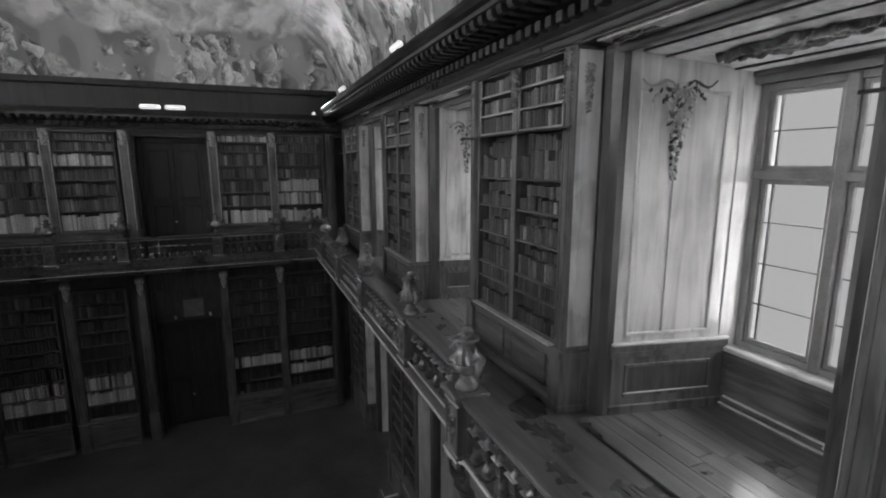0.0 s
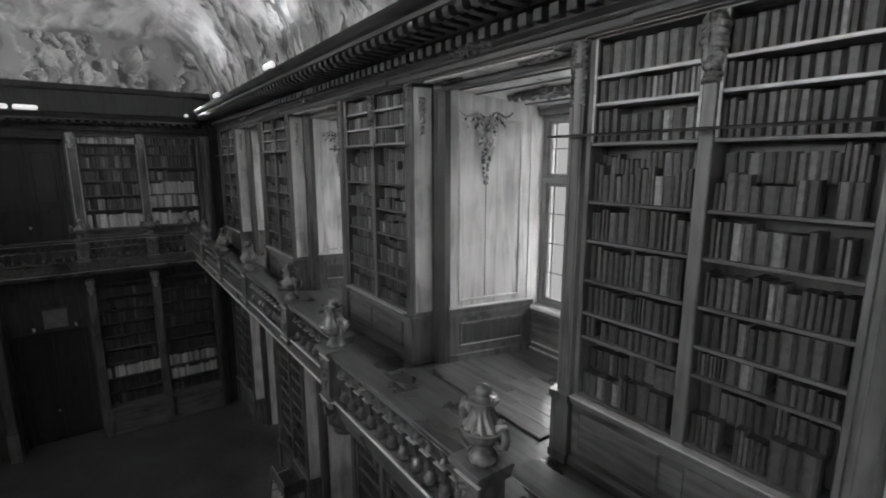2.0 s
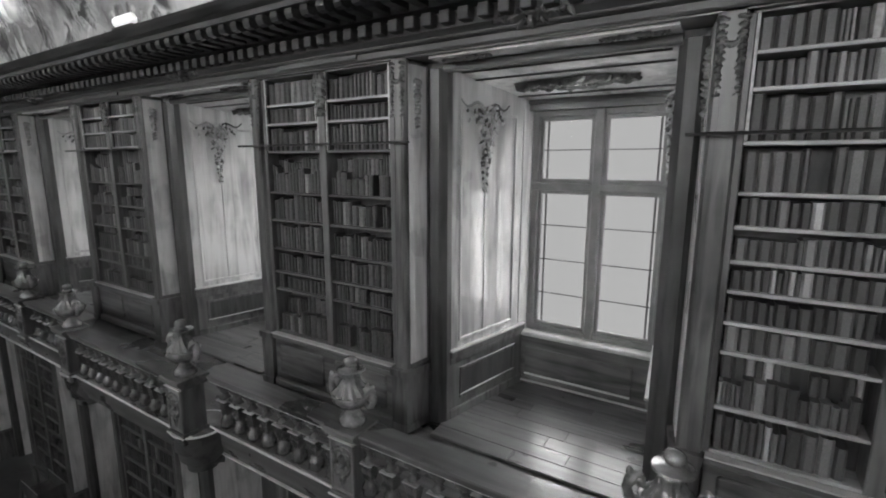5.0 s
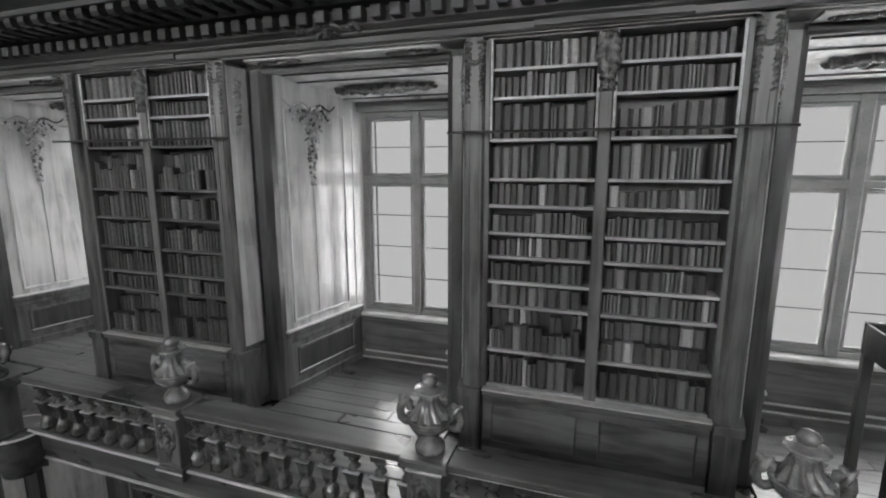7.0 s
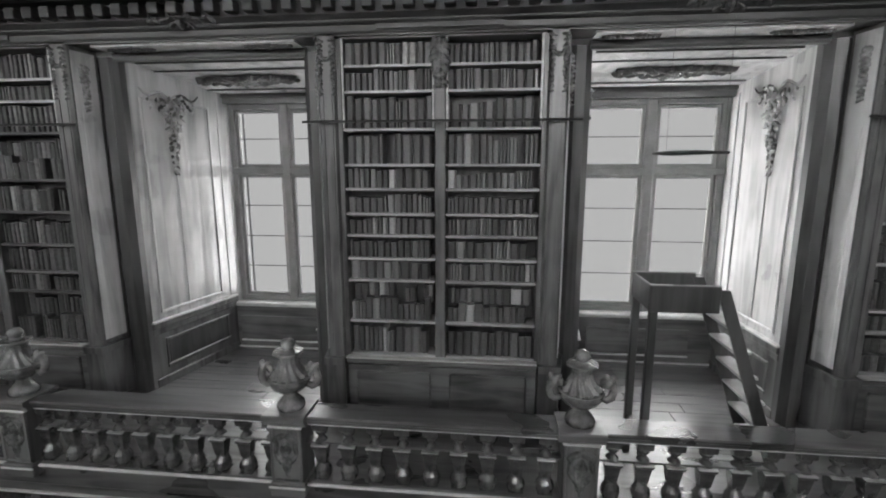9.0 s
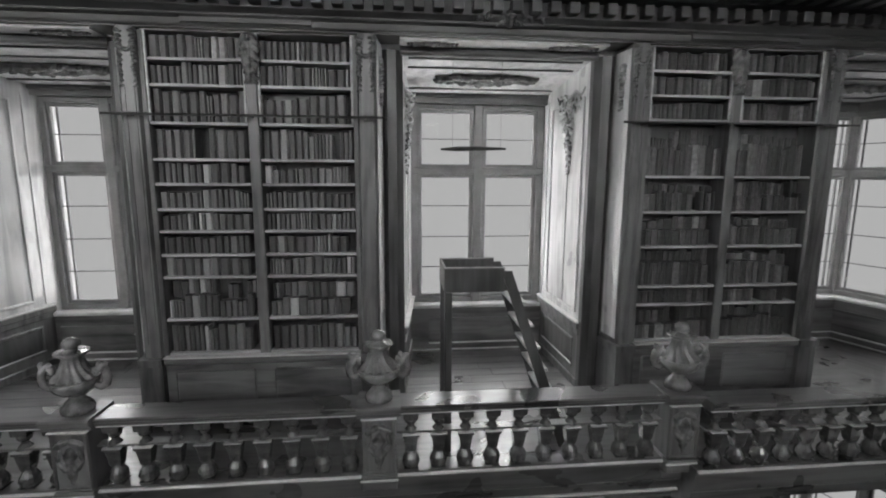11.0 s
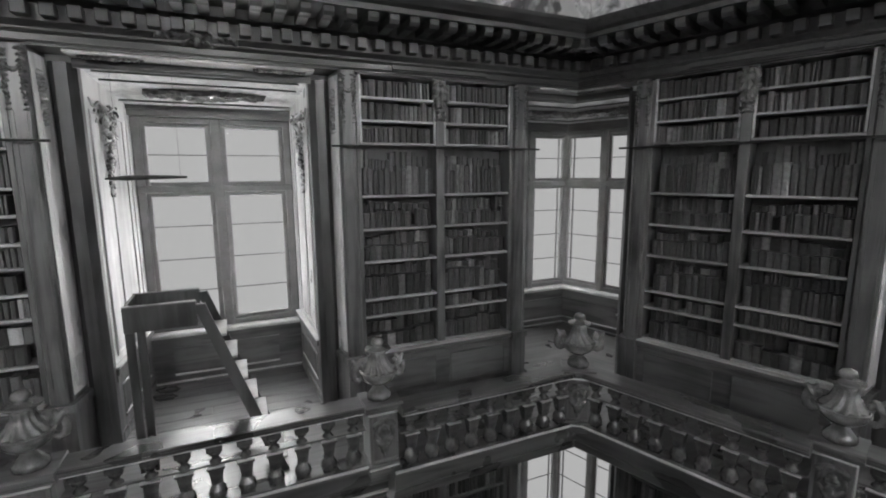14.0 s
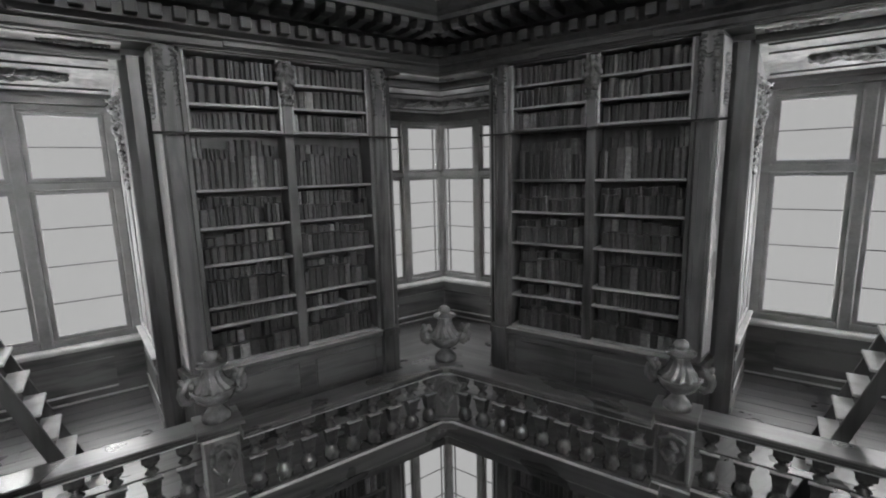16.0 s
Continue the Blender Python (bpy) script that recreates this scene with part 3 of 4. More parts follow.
def relief(lobes, step=0.009):
    """Low carving that faces -y: rounded lobes of (x, z, half length, half width, turn, depth) grown together in one skin."""
    x0, x1 = min(l[0] - max(l[2:4]) for l in lobes), max(l[0] + max(l[2:4]) for l in lobes)
    z0, z1 = min(l[1] - max(l[2:4]) for l in lobes), max(l[1] + max(l[2:4]) for l in lobes)
    nu, nv = int((x1 - x0) / step) + 2, int((z1 - z0) / step) + 2
    xs, zs = np.meshgrid(x0 + step * np.arange(nu), z0 + step * np.arange(nv))
    top = np.zeros_like(xs)
    for u, v, a, b, turn_, depth in lobes:
        c, q = math.cos(radians(turn_)), math.sin(radians(turn_))
        du, dv = (xs - u) * c + (zs - v) * q, (zs - v) * c - (xs - u) * q
        r2 = (du / a) ** 2 + (dv / b) ** 2
        vein = 0.72 + 0.28 * np.minimum(1, np.abs(dv) / (0.3 * b)) if b > 0.016 else 1.0
        top = np.maximum(top, depth * np.sqrt(np.clip(1 - r2, 0, None)) * vein)
    bm = bmesh.new()
    made = {}

    def vert(r, c):
        if (r, c) not in made:
            made[r, c] = bm.verts.new((xs[r, c], 0.003 - top[r, c], zs[r, c]))
        return made[r, c]

    for r in range(nv - 1):
        for c in range(nu - 1):
            if top[r:r + 2, c:c + 2].max() > 0:
                bm.faces.new((vert(r, c), vert(r, c + 1), vert(r + 1, c + 1), vert(r + 1, c)))
    return bm


def leafy(length, wide, seed, depth=0.03):
    """A hanging string of leaves and buds from z = 0 downwards."""
    rnd = random.Random(seed)
    lobes = [(0, -length / 2, length / 2, 0.012, 90, depth * 0.5)]
    n = int(length / 0.045)
    for k in range(n):
        z, w = -length * (k + 0.5) / n, wide * (1.0 - 0.45 * k / n)
        for sd in (-1, 1):
            lobes.append((sd * w * rnd.uniform(0.35, 0.6), z + rnd.uniform(-0.01, 0.01), w * rnd.uniform(0.5, 0.75), w * 0.36, sd * rnd.uniform(-60, -15), depth * rnd.uniform(0.6, 1.0)))
        lobes.append((0, z, w * 0.4, w * 0.4, 0, depth * rnd.uniform(0.9, 1.3)))
    return lobes


def swag(span, sag, r, depth=0.03):
    return [(span * (k / 10 - 0.5), -sag * math.sin(math.pi * k / 10), span * 0.075, r * (0.7 + 0.5 * math.sin(math.pi * k / 10)), 20 * math.cos(math.pi * k / 10) * -1, depth * (0.7 + 0.3 * (k % 2))) for k in range(11)]


def placed(bm, m):
    bm.transform(m)
    return bm


def bookcase(half, zs, plinth, divider, name, label, rail=None, pil=True, edge=EDGE, lit_from=0.0):
    c = thing(name, label=label, category="bookcase")
    top = zs[-1]
    part("back_panel", boxes((-half - 0.02, half + 0.02, 0.27, 0.31, 0, top)), DARK, c)
    prof = [(0.26, 0), (-0.09, 0), (-0.09, 0.08), (-0.07, 0.10), (-0.05, 0.11), (-0.05, plinth - 0.09), (-0.08, plinth - 0.07), (-0.1, plinth - 0.05), (-0.1, plinth - 0.02), (-0.085, plinth - 0.004), (0.26, plinth - 0.004)]
    part("plinth", bar(prof, -half, half), WALNUT_X, c)
    n = 2 if divider else 1
    for k in range(n):
        a, b = -half + 2 * half * k / n + 0.1, -half + 2 * half * (k + 1) / n - 0.1
        part("plinth_panel", boxes((a, b, -0.068, -0.045, 0.18, plinth - 0.15), bevel=0.02), WALNUT_X, c)
    # shelves from this height up get the pale highlight colour
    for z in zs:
        part("shelf", boxes((-half, half, 0.0, 0.26, z - 0.03, z), bevel=0.006), edge if z >= lit_from else WALNUT_X, c)
    if divider:
        div = part("divider", boxes((-0.055, 0.055, -0.025, 0.26, plinth, top - 0.031), bevel=0.01), WALNUT, c)
        part("carved_bracket", placed(relief(leafy(0.46, 0.1, 3, 0.06)), pose(0, -0.025, top - 0.06)), CARVED, div, "carved leafy bracket", True)
    if rail:
        # pale strips stand in for lit stile edges beside the top shelves
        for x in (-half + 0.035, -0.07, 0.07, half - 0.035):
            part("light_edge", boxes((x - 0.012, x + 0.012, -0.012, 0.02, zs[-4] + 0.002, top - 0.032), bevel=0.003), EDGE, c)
        part("front_ledge", boxes((-half, half, -0.112, -0.02, plinth - 0.002, plinth + 0.014), bevel=0.004), BEAD, c, "ledge with a highlight in its pale colour")
    for s in (-1, 1):
        part("stile", boxes((s * half - 0.025, s * half + 0.025, -0.02, 0.26, plinth, top - 0.031), bevel=0.008), WALNUT, c)
        if pil:
            shaft, foot, lit, jamb = pilaster(s, half, top + 0.02, plinth)
            part("jamb_panel", lit, LIT_SIDE, c, "pilaster side panel, paled as if lit by the window")
            part("jamb_post", jamb, DARK, c, "dark jamb post")
            col = part("pilaster", shaft, WALNUT, c)
            part("pedestal", foot, WALNUT, c)
            for off in (0.03, 0.155):
                part("carved_drop", placed(relief(leafy(0.56, 0.034, 5)), pose(s * (half + 0.02 + off), -0.06, top - 0.03)), CARVED, col, "carved drop of leaves", True)
            part("carved_swag", placed(relief(swag(0.12, 0.035, 0.02)), pose(s * (half + 0.113), -0.06, top - 0.2)), CARVED, col, "carved swag", True)
            part("carved_drop", placed(relief(leafy(0.5, 0.06, 6, 0.045)), pose(s * (half + 0.247), 0.11, top - 0.2, 0, 0, s * 81)), LIMED_DROP, col, "paler carved drop of leaves", True)
    if rail:
        bm = tube(bmesh.new(), [(-half - 0.34, -0.17, rail), (half + 0.34, -0.17, rail)], 0.013)
        for x in (-half - 0.1, 0, half + 0.1):
            tube(bm, [(x, -0.17, rail), (x, 0.0, rail)], 0.012)
        part("ladder_rail", bm, IRON, c, "iron ladder rail")
    return c


def shelf_rows(half, zs, divider):
    rows = []
    for z, z2 in zip(zs, zs[1:]):
        for a, b in (((-half + 0.03, -0.06), (0.06, half - 0.03)) if divider else ((-half + 0.03, half - 0.03),)):
            rows.append((a, b, z, z2 - z - 0.03))
    return rows


UPPER = {"far": [0.78, 1.21, 1.43, 1.90, 2.30, 2.70, 3.32, 3.58, 3.84, 4.105], "many": [0.78, 1.16, 1.62, 1.86, 2.11, 2.34, 2.60, 2.85, 3.21, 3.58, 3.83, 4.105], "few": [0.78, 1.21, 1.43, 1.90, 2.30, 2.70, 3.32, 3.58, 3.84, 4.105],
         "mixed": [0.78, 1.38, 1.62, 1.94, 2.32, 2.68, 3.20, 3.54, 3.77, 4.105]}
HALF = 1.03
protos = {}
for n, (cx, zkind) in enumerate(((-20.69, "far"), (-15.47, "far"), (-10.25, "far"), (-5.03, "mixed"), (0.19, "many"), (5.41, "few"))):
    UP = UPPER[zkind]
    if zkind not in protos:
        protos[zkind] = bookcase(HALF, UP, 0.75, True, "gallery_bookcase", "tall dark walnut gallery bookcase full of old books", rail=3.26, lit_from=3.25 if zkind in ("far", "mixed") else 0.0)
        o = protos[zkind]
        o.location = (cx, WALL, GALLERY)
    else:
        o = copy_thing(protos[zkind], pose(cx, WALL, GALLERY))
    books = fill(shelf_rows(HALF, UP, True), 40 + n)
    loose = books[:300] if cx == 0.19 else []
    if loose:
        unit = book_mesh([(0, 0, 1, 1, 1, 0)], 0)
        unit.materials.append(BOOK)
        for x, z, w, h, d, back in loose:
            b = new("book", unit)
            b.location, b.scale = (cx + x, WALL + 0.035 + back, GALLERY + z), (w, d, h)
            tagged(b, "old leather-bound book standing on a shelf", "book", "books on the gallery shelves")
    rest = books[len(loose):]
    if rest:
        me = book_mesh(rest, 0.035)
        me.materials.append(DARKER_BOOKS if cx < -4 or cx > 5 else BOOKS)
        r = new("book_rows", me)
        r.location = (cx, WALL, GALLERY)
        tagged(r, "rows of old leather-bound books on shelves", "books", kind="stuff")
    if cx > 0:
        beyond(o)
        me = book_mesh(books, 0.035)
        me.materials.append(DARKER_BOOKS if cx > 5 else BOOKS)
        r = new("book_rows", me)
        r.matrix_basis = MIRROR @ pose(cx, WALL, GALLERY)
        tagged(r, "rows of old leather-bound books on shelves", "books", kind="stuff")

LOW = [0.95, 1.45, 1.9, 2.3, 2.68, 3.04, 3.4, 3.75, 4.1, 4.45, 4.8, 5.15, 5.5]
low = bookcase(HALF, LOW, 0.9, True, "lower_bookcase", "tall dark walnut bookcase under the gallery", edge=WALNUT_X)
low.location = (PIERS[0], WALL, FLOOR)
for n, cx in enumerate(PIERS + [-20.69]):
    o = low if n == 0 else copy_thing(low, pose(cx, WALL, FLOOR))
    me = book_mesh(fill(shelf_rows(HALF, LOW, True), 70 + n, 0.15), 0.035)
    me.materials.append(SHADED_BOOKS)
    for m in ((Matrix.Identity(4), MIRROR) if cx > 0 else (Matrix.Identity(4),)):
        r = new("book_rows", me)
        r.matrix_basis = m @ pose(cx, WALL, FLOOR)
        tagged(r, "rows of old books on the lower shelves", "books", kind="stuff")
    if cx > 0:
        beyond(o)

# end wall cases: above and below the gallery on both sides of the doors
EUP = [0.98, 1.55, 2.0, 2.45, 2.87, 3.31, 3.61, 3.86]
ELOW = [1.05, 1.5, 2.0, 2.5, 3.0, 3.45, 3.9, 4.35, 4.8, 5.2]
ecase = bookcase(0.78, EUP, 0.94, False, "end_bookcase", "dark walnut bookcase on the gallery of the end wall", pil=False, edge=WALNUT_X)
elow = bookcase(0.82, ELOW, 1.0, False, "lower_end_bookcase", "dark walnut bookcase below the end gallery", pil=False, edge=WALNUT_X)
first = True
for k, (cy, yl) in enumerate(((2.68, 2.68), (4.42, 4.5), (-1.62, -1.85), (-3.36, -3.65), (-5.1, -5.4))):
    mu, ml = pose(END + 0.325, cy, GALLERY, 0, 0, 90), pose(END + 0.325, yl, FLOOR, 0, 0, 90)
    if first:
        ecase.matrix_basis, elow.matrix_basis, first = mu, ml, False
    else:
        copy_thing(ecase, mu), copy_thing(elow, ml)
    for m, zs, hf in ((mu, EUP, 0.78), (ml, ELOW, 0.82)):
        rows = shelf_rows(hf, zs, False)
        if zs is ELOW:
            pale = rows[1:3] if cy < 0 else rows[2:3] if cy < 4 else rows[1:3]
        else:
            pale = rows[:1] + rows[4:5] if cy < 0 else rows[:1] + rows[6:7] if cy < 4 else rows[:3]
        for some, mat, say in (([q for q in rows if q not in pale], SHADED_BOOKS if zs is ELOW else BOOKS, "rows of dark old books on the end wall's shelves"), (pale, VELLUM, "rows of pale vellum books on the end wall's shelves")):
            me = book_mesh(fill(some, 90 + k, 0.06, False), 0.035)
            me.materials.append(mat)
            r = new("book_rows", me)
            r.matrix_basis = m
            tagged(r, say, "books", kind="stuff")


# ---- end wall doors ----
def door(name, at, h, label):
    d = thing(name, at, label, "door")
    w = 1.96
    bm = boxes((-0.05, 0.06, 0.0, 0.14, 0, h), (-0.05, 0.06, w - 0.14, w, 0, h), (-0.05, 0.06, 0.003, w - 0.003, h - 0.16, h - 0.002), bevel=0.02)
    part("door_frame", bm, NEAR_BLACK, d)
    for y0 in (0.15, w / 2 + 0.005):
        y1 = y0 + w / 2 - 0.155
        leaf = part("door_leaf", boxes((-0.08, -0.03, y0, y1, 0.01, h - 0.17), bevel=0.006), NEAR_BLACK, d)
        for a, b in ((0.25, h * 0.42), (h * 0.48, h - 0.4)):
            part("door_panel", boxes((-0.041, -0.012, y0 + 0.14, y1 - 0.14, a, b), bevel=0.014), NEAR_BLACK, leaf)
    knob = part("door_knob", lathe([(0.03, 0), (0.045, 0.03), (0.03, 0.06)], 10, at=(0, 0, 0)), GILT, d)
    knob.matrix_basis = pose(-0.02, w / 2 - 0.09, 1.05, 0, 90, 0)
    return d


door("door", (END - 0.38, DOOR[0] + 0.01, GALLERY), 3.74, "closed dark double door on the gallery")
door("door", (END - 0.38, DOOR[0] + 0.01, FLOOR), 3.78, "closed dark double door below the gallery")
for y in (DOOR[0] - 0.2, DOOR[1] + 0.2, 3.55, -2.49):
    p = thing("end_pilaster", (END, y, GALLERY), "dark walnut pilaster with a carved head", "pilaster")
    part("shaft", boxes((0.0, 0.36, -0.13, 0.13, 0, 3.9), bevel=0.02), WALNUT, p)
    for s in (-0.115, 0.115):
        part("bead", boxes((0.355, 0.372, s - 0.014, s + 0.014, 0.9, 3.6), bevel=0.004), EDGE, p, "bead with a highlight in its pale colour")
    part("capital", placed(relief(leafy(0.42, 0.12, 8, 0.07), 0.014), pose(0.36, 0, 3.88, 0, 0, 90)), LIMED_DROP, p, "paler carved head", True)
    q = thing("end_pilaster", (END, y, FLOOR), "dark walnut pilaster carrying a scrolled console", "pilaster")
    part("shaft", boxes((0.0, 0.38, -0.12, 0.12, 0, 5.65), (0.0, 0.44, -0.15, 0.15, 0, 0.95), bevel=0.02), WALNUT, q)
    part("console", placed(relief([(0, -0.1, 0.13, 0.11, 0, 0.2), (0.06, -0.05, 0.06, 0.05, 0, 0.24), (-0.06, -0.05, 0.06, 0.05, 0, 0.24), (0, -0.3, 0.2, 0.09, 90, 0.13), (0, -0.46, 0.1, 0.05, 90, 0.08)], 0.014), pose(0.38, 0, 5.48, 0, 0, 90)), GILT, q, "pale carved scroll console", True)
p = thing("corner_pilaster", (END, 5.6, GALLERY), "dark walnut corner pilaster beside the end bookcases", "pilaster")
part("shaft", boxes((0.0, 0.34, -0.33, -0.02, 0, 3.9), (0.0, 0.40, -0.24, -0.10, 0.02, 3.88), bevel=0.02), WALNUT, p)
p = thing("corner_pilaster", (END, 5.6, FLOOR), "dark walnut corner pilaster under the gallery", "pilaster")
part("shaft", boxes((0.0, 0.34, -0.33, -0.02, 0, 5.6), (0.0, 0.40, -0.24, -0.10, 0.02, 5.58), bevel=0.02), DARK, p)
plaque = thing("plaque", (END - 0.198, 0.77, 1.55), "plain grey plaque in a dark frame over the lower door", "plaque")
part("board", boxes((0.0, 0.03, -0.30, 0.30, -0.30, 0.30), bevel=0.01), PAINT, plaque)
part("frame", boxes((0.0, 0.05, -0.34, -0.302, -0.34, 0.34), (0.0, 0.05, 0.302, 0.34, -0.34, 0.34), (0.0, 0.049, -0.302, 0.302, 0.302, 0.34), (0.0, 0.049, -0.302, 0.302, -0.34, -0.302)), DARK, plaque)
for y in (0.22, 1.26):
    w = thing("wall_bracket", (END - 0.198, y, 1.3), "small pale carved bracket beside the plaque", "bracket", "brackets beside the plaque")
    part("arm", tube(bmesh.new(), [(0, 0, -0.05), (0.1, 0, -0.06), (0.16, 0, 0.0), (0.14, 0, 0.06)], [0.03, 0.025, 0.03, 0.04], 8), BEAD, w, smooth=True)


# ---- balustrade ----
def baluster_mesh():
    bm = lathe([(0.062, 0), (0.062, 0.02)], 4, square=True)
    lathe([(0.055, 0.02), (0.074, 0.035), (0.08, 0.07), (0.072, 0.105), (0.05, 0.14), (0.042, 0.155)], 14, bm)
    lathe([(0.05, 0.155), (0.054, 0.163), (0.05, 0.172)], 14, bm)
    lathe([(0.042, 0.172), (0.06, 0.31)], 4, bm, square=True)
    lathe([(0.068, 0.31), (0.072, 0.318), (0.072, 0.334)], 4, bm, square=True)
    lathe([(0.066, 0.352), (0.05, 0.37), (0.03, 0.395), (0.028, 0.415), (0.052, 0.435), (0.056, 0.455), (0.035, 0.475)], 14, bm)
    lathe([(0.06, 0.475), (0.064, 0.5), (0.064, 0.548)], 4, bm, square=True)
    return bm


def section(length, count, label):
    s = thing("balustrade", label=label, category="balustrade", group="balustrade sections of the gallery")
    prof = [(-0.095, 0.548), (-0.1, 0.566), (-0.12, 0.572), (-0.125, 0.6), (-0.137, 0.61), (-0.14, 0.632), (-0.13, 0.642), (0.12, 0.642), (0.135, 0.625), (0.125, 0.59), (0.1, 0.566), (0.095, 0.548)]
    part("handrail", bar(prof, -length / 2, length / 2), RAIL, s)
    part("foot_rail", bar([(-0.1, -0.014), (-0.1, 0.004), (-0.088, 0.014), (0.088, 0.014), (0.1, 0.004), (0.1, -0.014)], -length / 2, length / 2), RAIL, s)
    part("bead", bar([(-0.096, 0.552), (-0.108, 0.556), (-0.109, 0.563), (-0.1, 0.567), (-0.08, 0.56)], -length / 2, length / 2), BEAD, s, "bead with a highlight in its pale colour")
    part("mid_rail", bar([(-0.046, 0.348), (-0.05, 0.352), (-0.05, 0.362), (-0.044, 0.366), (0.05, 0.366), (0.05, 0.348)], -length / 2, length / 2), RAIL, s)
    me, plate = None, bpy.data.meshes.new("abacus")
    # pale plate on each baluster, a glint put into its colour
    bm = boxes((-0.074, 0.074, -0.082, 0.06, 0.336, 0.347), bevel=0.003)
    bm.to_mesh(plate)
    bm.free()
    plate.materials.append(EDGE)
    for k in range(count):
        x = -length / 2 + length * (k + 0.5) / count
        if me is None:
            o = part("baluster", baluster_mesh(), TURNED, s)
            me = o.data
        else:
            o = new("baluster", me)
            o.parent = s
        o.location = (x, 0, 0.0)
        a = new("abacus", plate)
        a.parent = o
    return s


def post():
    p = thing("balustrade_post", label="carved walnut balustrade post with a scrolled ornament on its panel", category="post", group="posts of the gallery balustrade")
    shaft = part("shaft", boxes((-0.14, 0.14, -0.15, 0.12, 0.03, 0.56), bevel=0.008), WALNUT, p)
    part("panel_frame", boxes((-0.137, -0.112, -0.162, -0.149, 0.05, 0.545), (0.112, 0.137, -0.162, -0.149, 0.05, 0.545), (-0.112, 0.112, -0.161, -0.149, 0.05, 0.07), (-0.112, 0.112, -0.161, -0.149, 0.525, 0.545), bevel=0.004), WALNUT, shaft)
    cap = [(-0.145, 0.555), (-0.165, 0.575), (-0.17, 0.595), (-0.195, 0.612), (-0.2, 0.648), (-0.185, 0.66), (0.15, 0.66), (0.165, 0.64), (0.14, 0.6), (0.125, 0.555)]
    part("cap", bar(cap, -0.185, 0.185), WALNUT_X, p)
    part("bead", boxes((-0.15, 0.15, -0.172, 0.13, 0.542, 0.554), bevel=0.004), BEAD, p, "bead with a highlight in its pale colour")
    part("base", boxes((-0.155, 0.155, -0.17, 0.14, -0.10, 0.03), bevel=0.01), WALNUT_X, p)
    part("base_bead", boxes((-0.162, 0.162, -0.186, -0.168, -0.016, 0.002), bevel=0.005), BEAD, p, "bead with a highlight in its pale colour")
    lobes = [(0, 0.33, 0.055, 0.045, 0, 0.05), (0, 0.37, 0.03, 0.03, 0, 0.055), (0, 0.29, 0.03, 0.02, 0, 0.06), (0, 0.2, 0.1, 0.045, 90, 0.03), (0, 0.11, 0.04, 0.018, 90, 0.025)]
    for sd in (-1, 1):
        lobes += [(sd * 0.05, 0.44, 0.06, 0.028, sd * -20, 0.045), (sd * 0.092, 0.415, 0.03, 0.028, 0, 0.04), (sd * 0.085, 0.34, 0.07, 0.02, 90 + sd * 12, 0.035), (sd * 0.065, 0.245, 0.05, 0.02, 90 - sd * 35, 0.04), (sd * 0.04, 0.215, 0.026, 0.022, 0, 0.045)]
    part("ornament", placed(relief(lobes, 0.008), pose(0, -0.149, 0.015)), CARVED, shaft, "carved scrollwork ornament", True)
    return p


def urn():
    u = thing("urn", label="carved walnut urn with scrolled handles standing on the balustrade", category="urn", group="urns on the gallery balustrade")
    part("foot", lathe([(0.118, 0), (0.122, 0.02), (0.115, 0.05), (0.085, 0.085), (0.055, 0.115), (0.045, 0.13)], 24), CARVED, u, smooth=True)
    n = 60
    prof = [(0.05, 0.128), (0.075, 0.142), (0.115, 0.165), (0.15, 0.195), (0.17, 0.23), (0.175, 0.26), (0.168, 0.285), (0.15, 0.31), (0.125, 0.335), (0.1, 0.365), (0.085, 0.4), (0.078, 0.44), (0.085, 0.48)]
    bm = lathe(prof, n)
    for v in bm.verts:
        if 0.27 < v.co.z < 0.42:
            a = math.atan2(v.co.y, v.co.x) + 2.5 * v.co.z
            k = 1.1 - 0.3 * abs(math.sin(6 * a))
            v.co.x, v.co.y = v.co.x * k, v.co.y * k
    part("body", bm, GLOSSY, u, smooth=True)
    part("rim", lathe([(0.165, 0.268), (0.184, 0.272), (0.187, 0.28), (0.178, 0.288), (0.16, 0.286)], 32), GLOSSY, u, smooth=True)
    lid = part("lid", lathe([(0.085, 0.48), (0.12, 0.487), (0.128, 0.497), (0.122, 0.508), (0.08, 0.515), (0.05, 0.522), (0.04, 0.535)], 24), GLOSSY, u)
    part("finial", lathe([(0.035, 0.525), (0.05, 0.535), (0.066, 0.555), (0.068, 0.58), (0.052, 0.603), (0.028, 0.616), (0.008, 0.62)], 16), GLOSSY, lid, smooth=True)
    for sd in (-1, 1):
        bm = tube(bmesh.new(), [(sd * x, 0, z) for x, z in ((0.15, 0.22), (0.2, 0.2), (0.24, 0.225), (0.252, 0.28), (0.24, 0.335), (0.205, 0.365), (0.17, 0.355), (0.165, 0.325), (0.19, 0.315))], [0.026, 0.032, 0.034, 0.034, 0.034, 0.036, 0.034, 0.028, 0.018], 9)
        part("handle", bm, GLOSSY, u, smooth=True)
        part("leaf", placed(relief([(0, 0, 0.05, 0.026, 60, 0.03), (0.02, 0.03, 0.035, 0.02, 30, 0.025), (-0.02, 0.03, 0.035, 0.02, 110, 0.025)], 0.008), pose(sd * 0.215, -0.028, 0.36, -25)), GLOSSY, u, "carved leaf curl", True)
    return u


RAIL_Y = 4.78
bay_sec = section(2.43, 10, "carved walnut balustrade section with turned balusters")
pier_sec = section(2.165, 9, "carved walnut balustrade section with turned balusters")
stop, vase = post(), urn()
used = set()


def put(proto, m):
    if proto.name in used:
        return copy_thing(proto, m)
    used.add(proto.name)
    proto.matrix_basis = m
    return proto


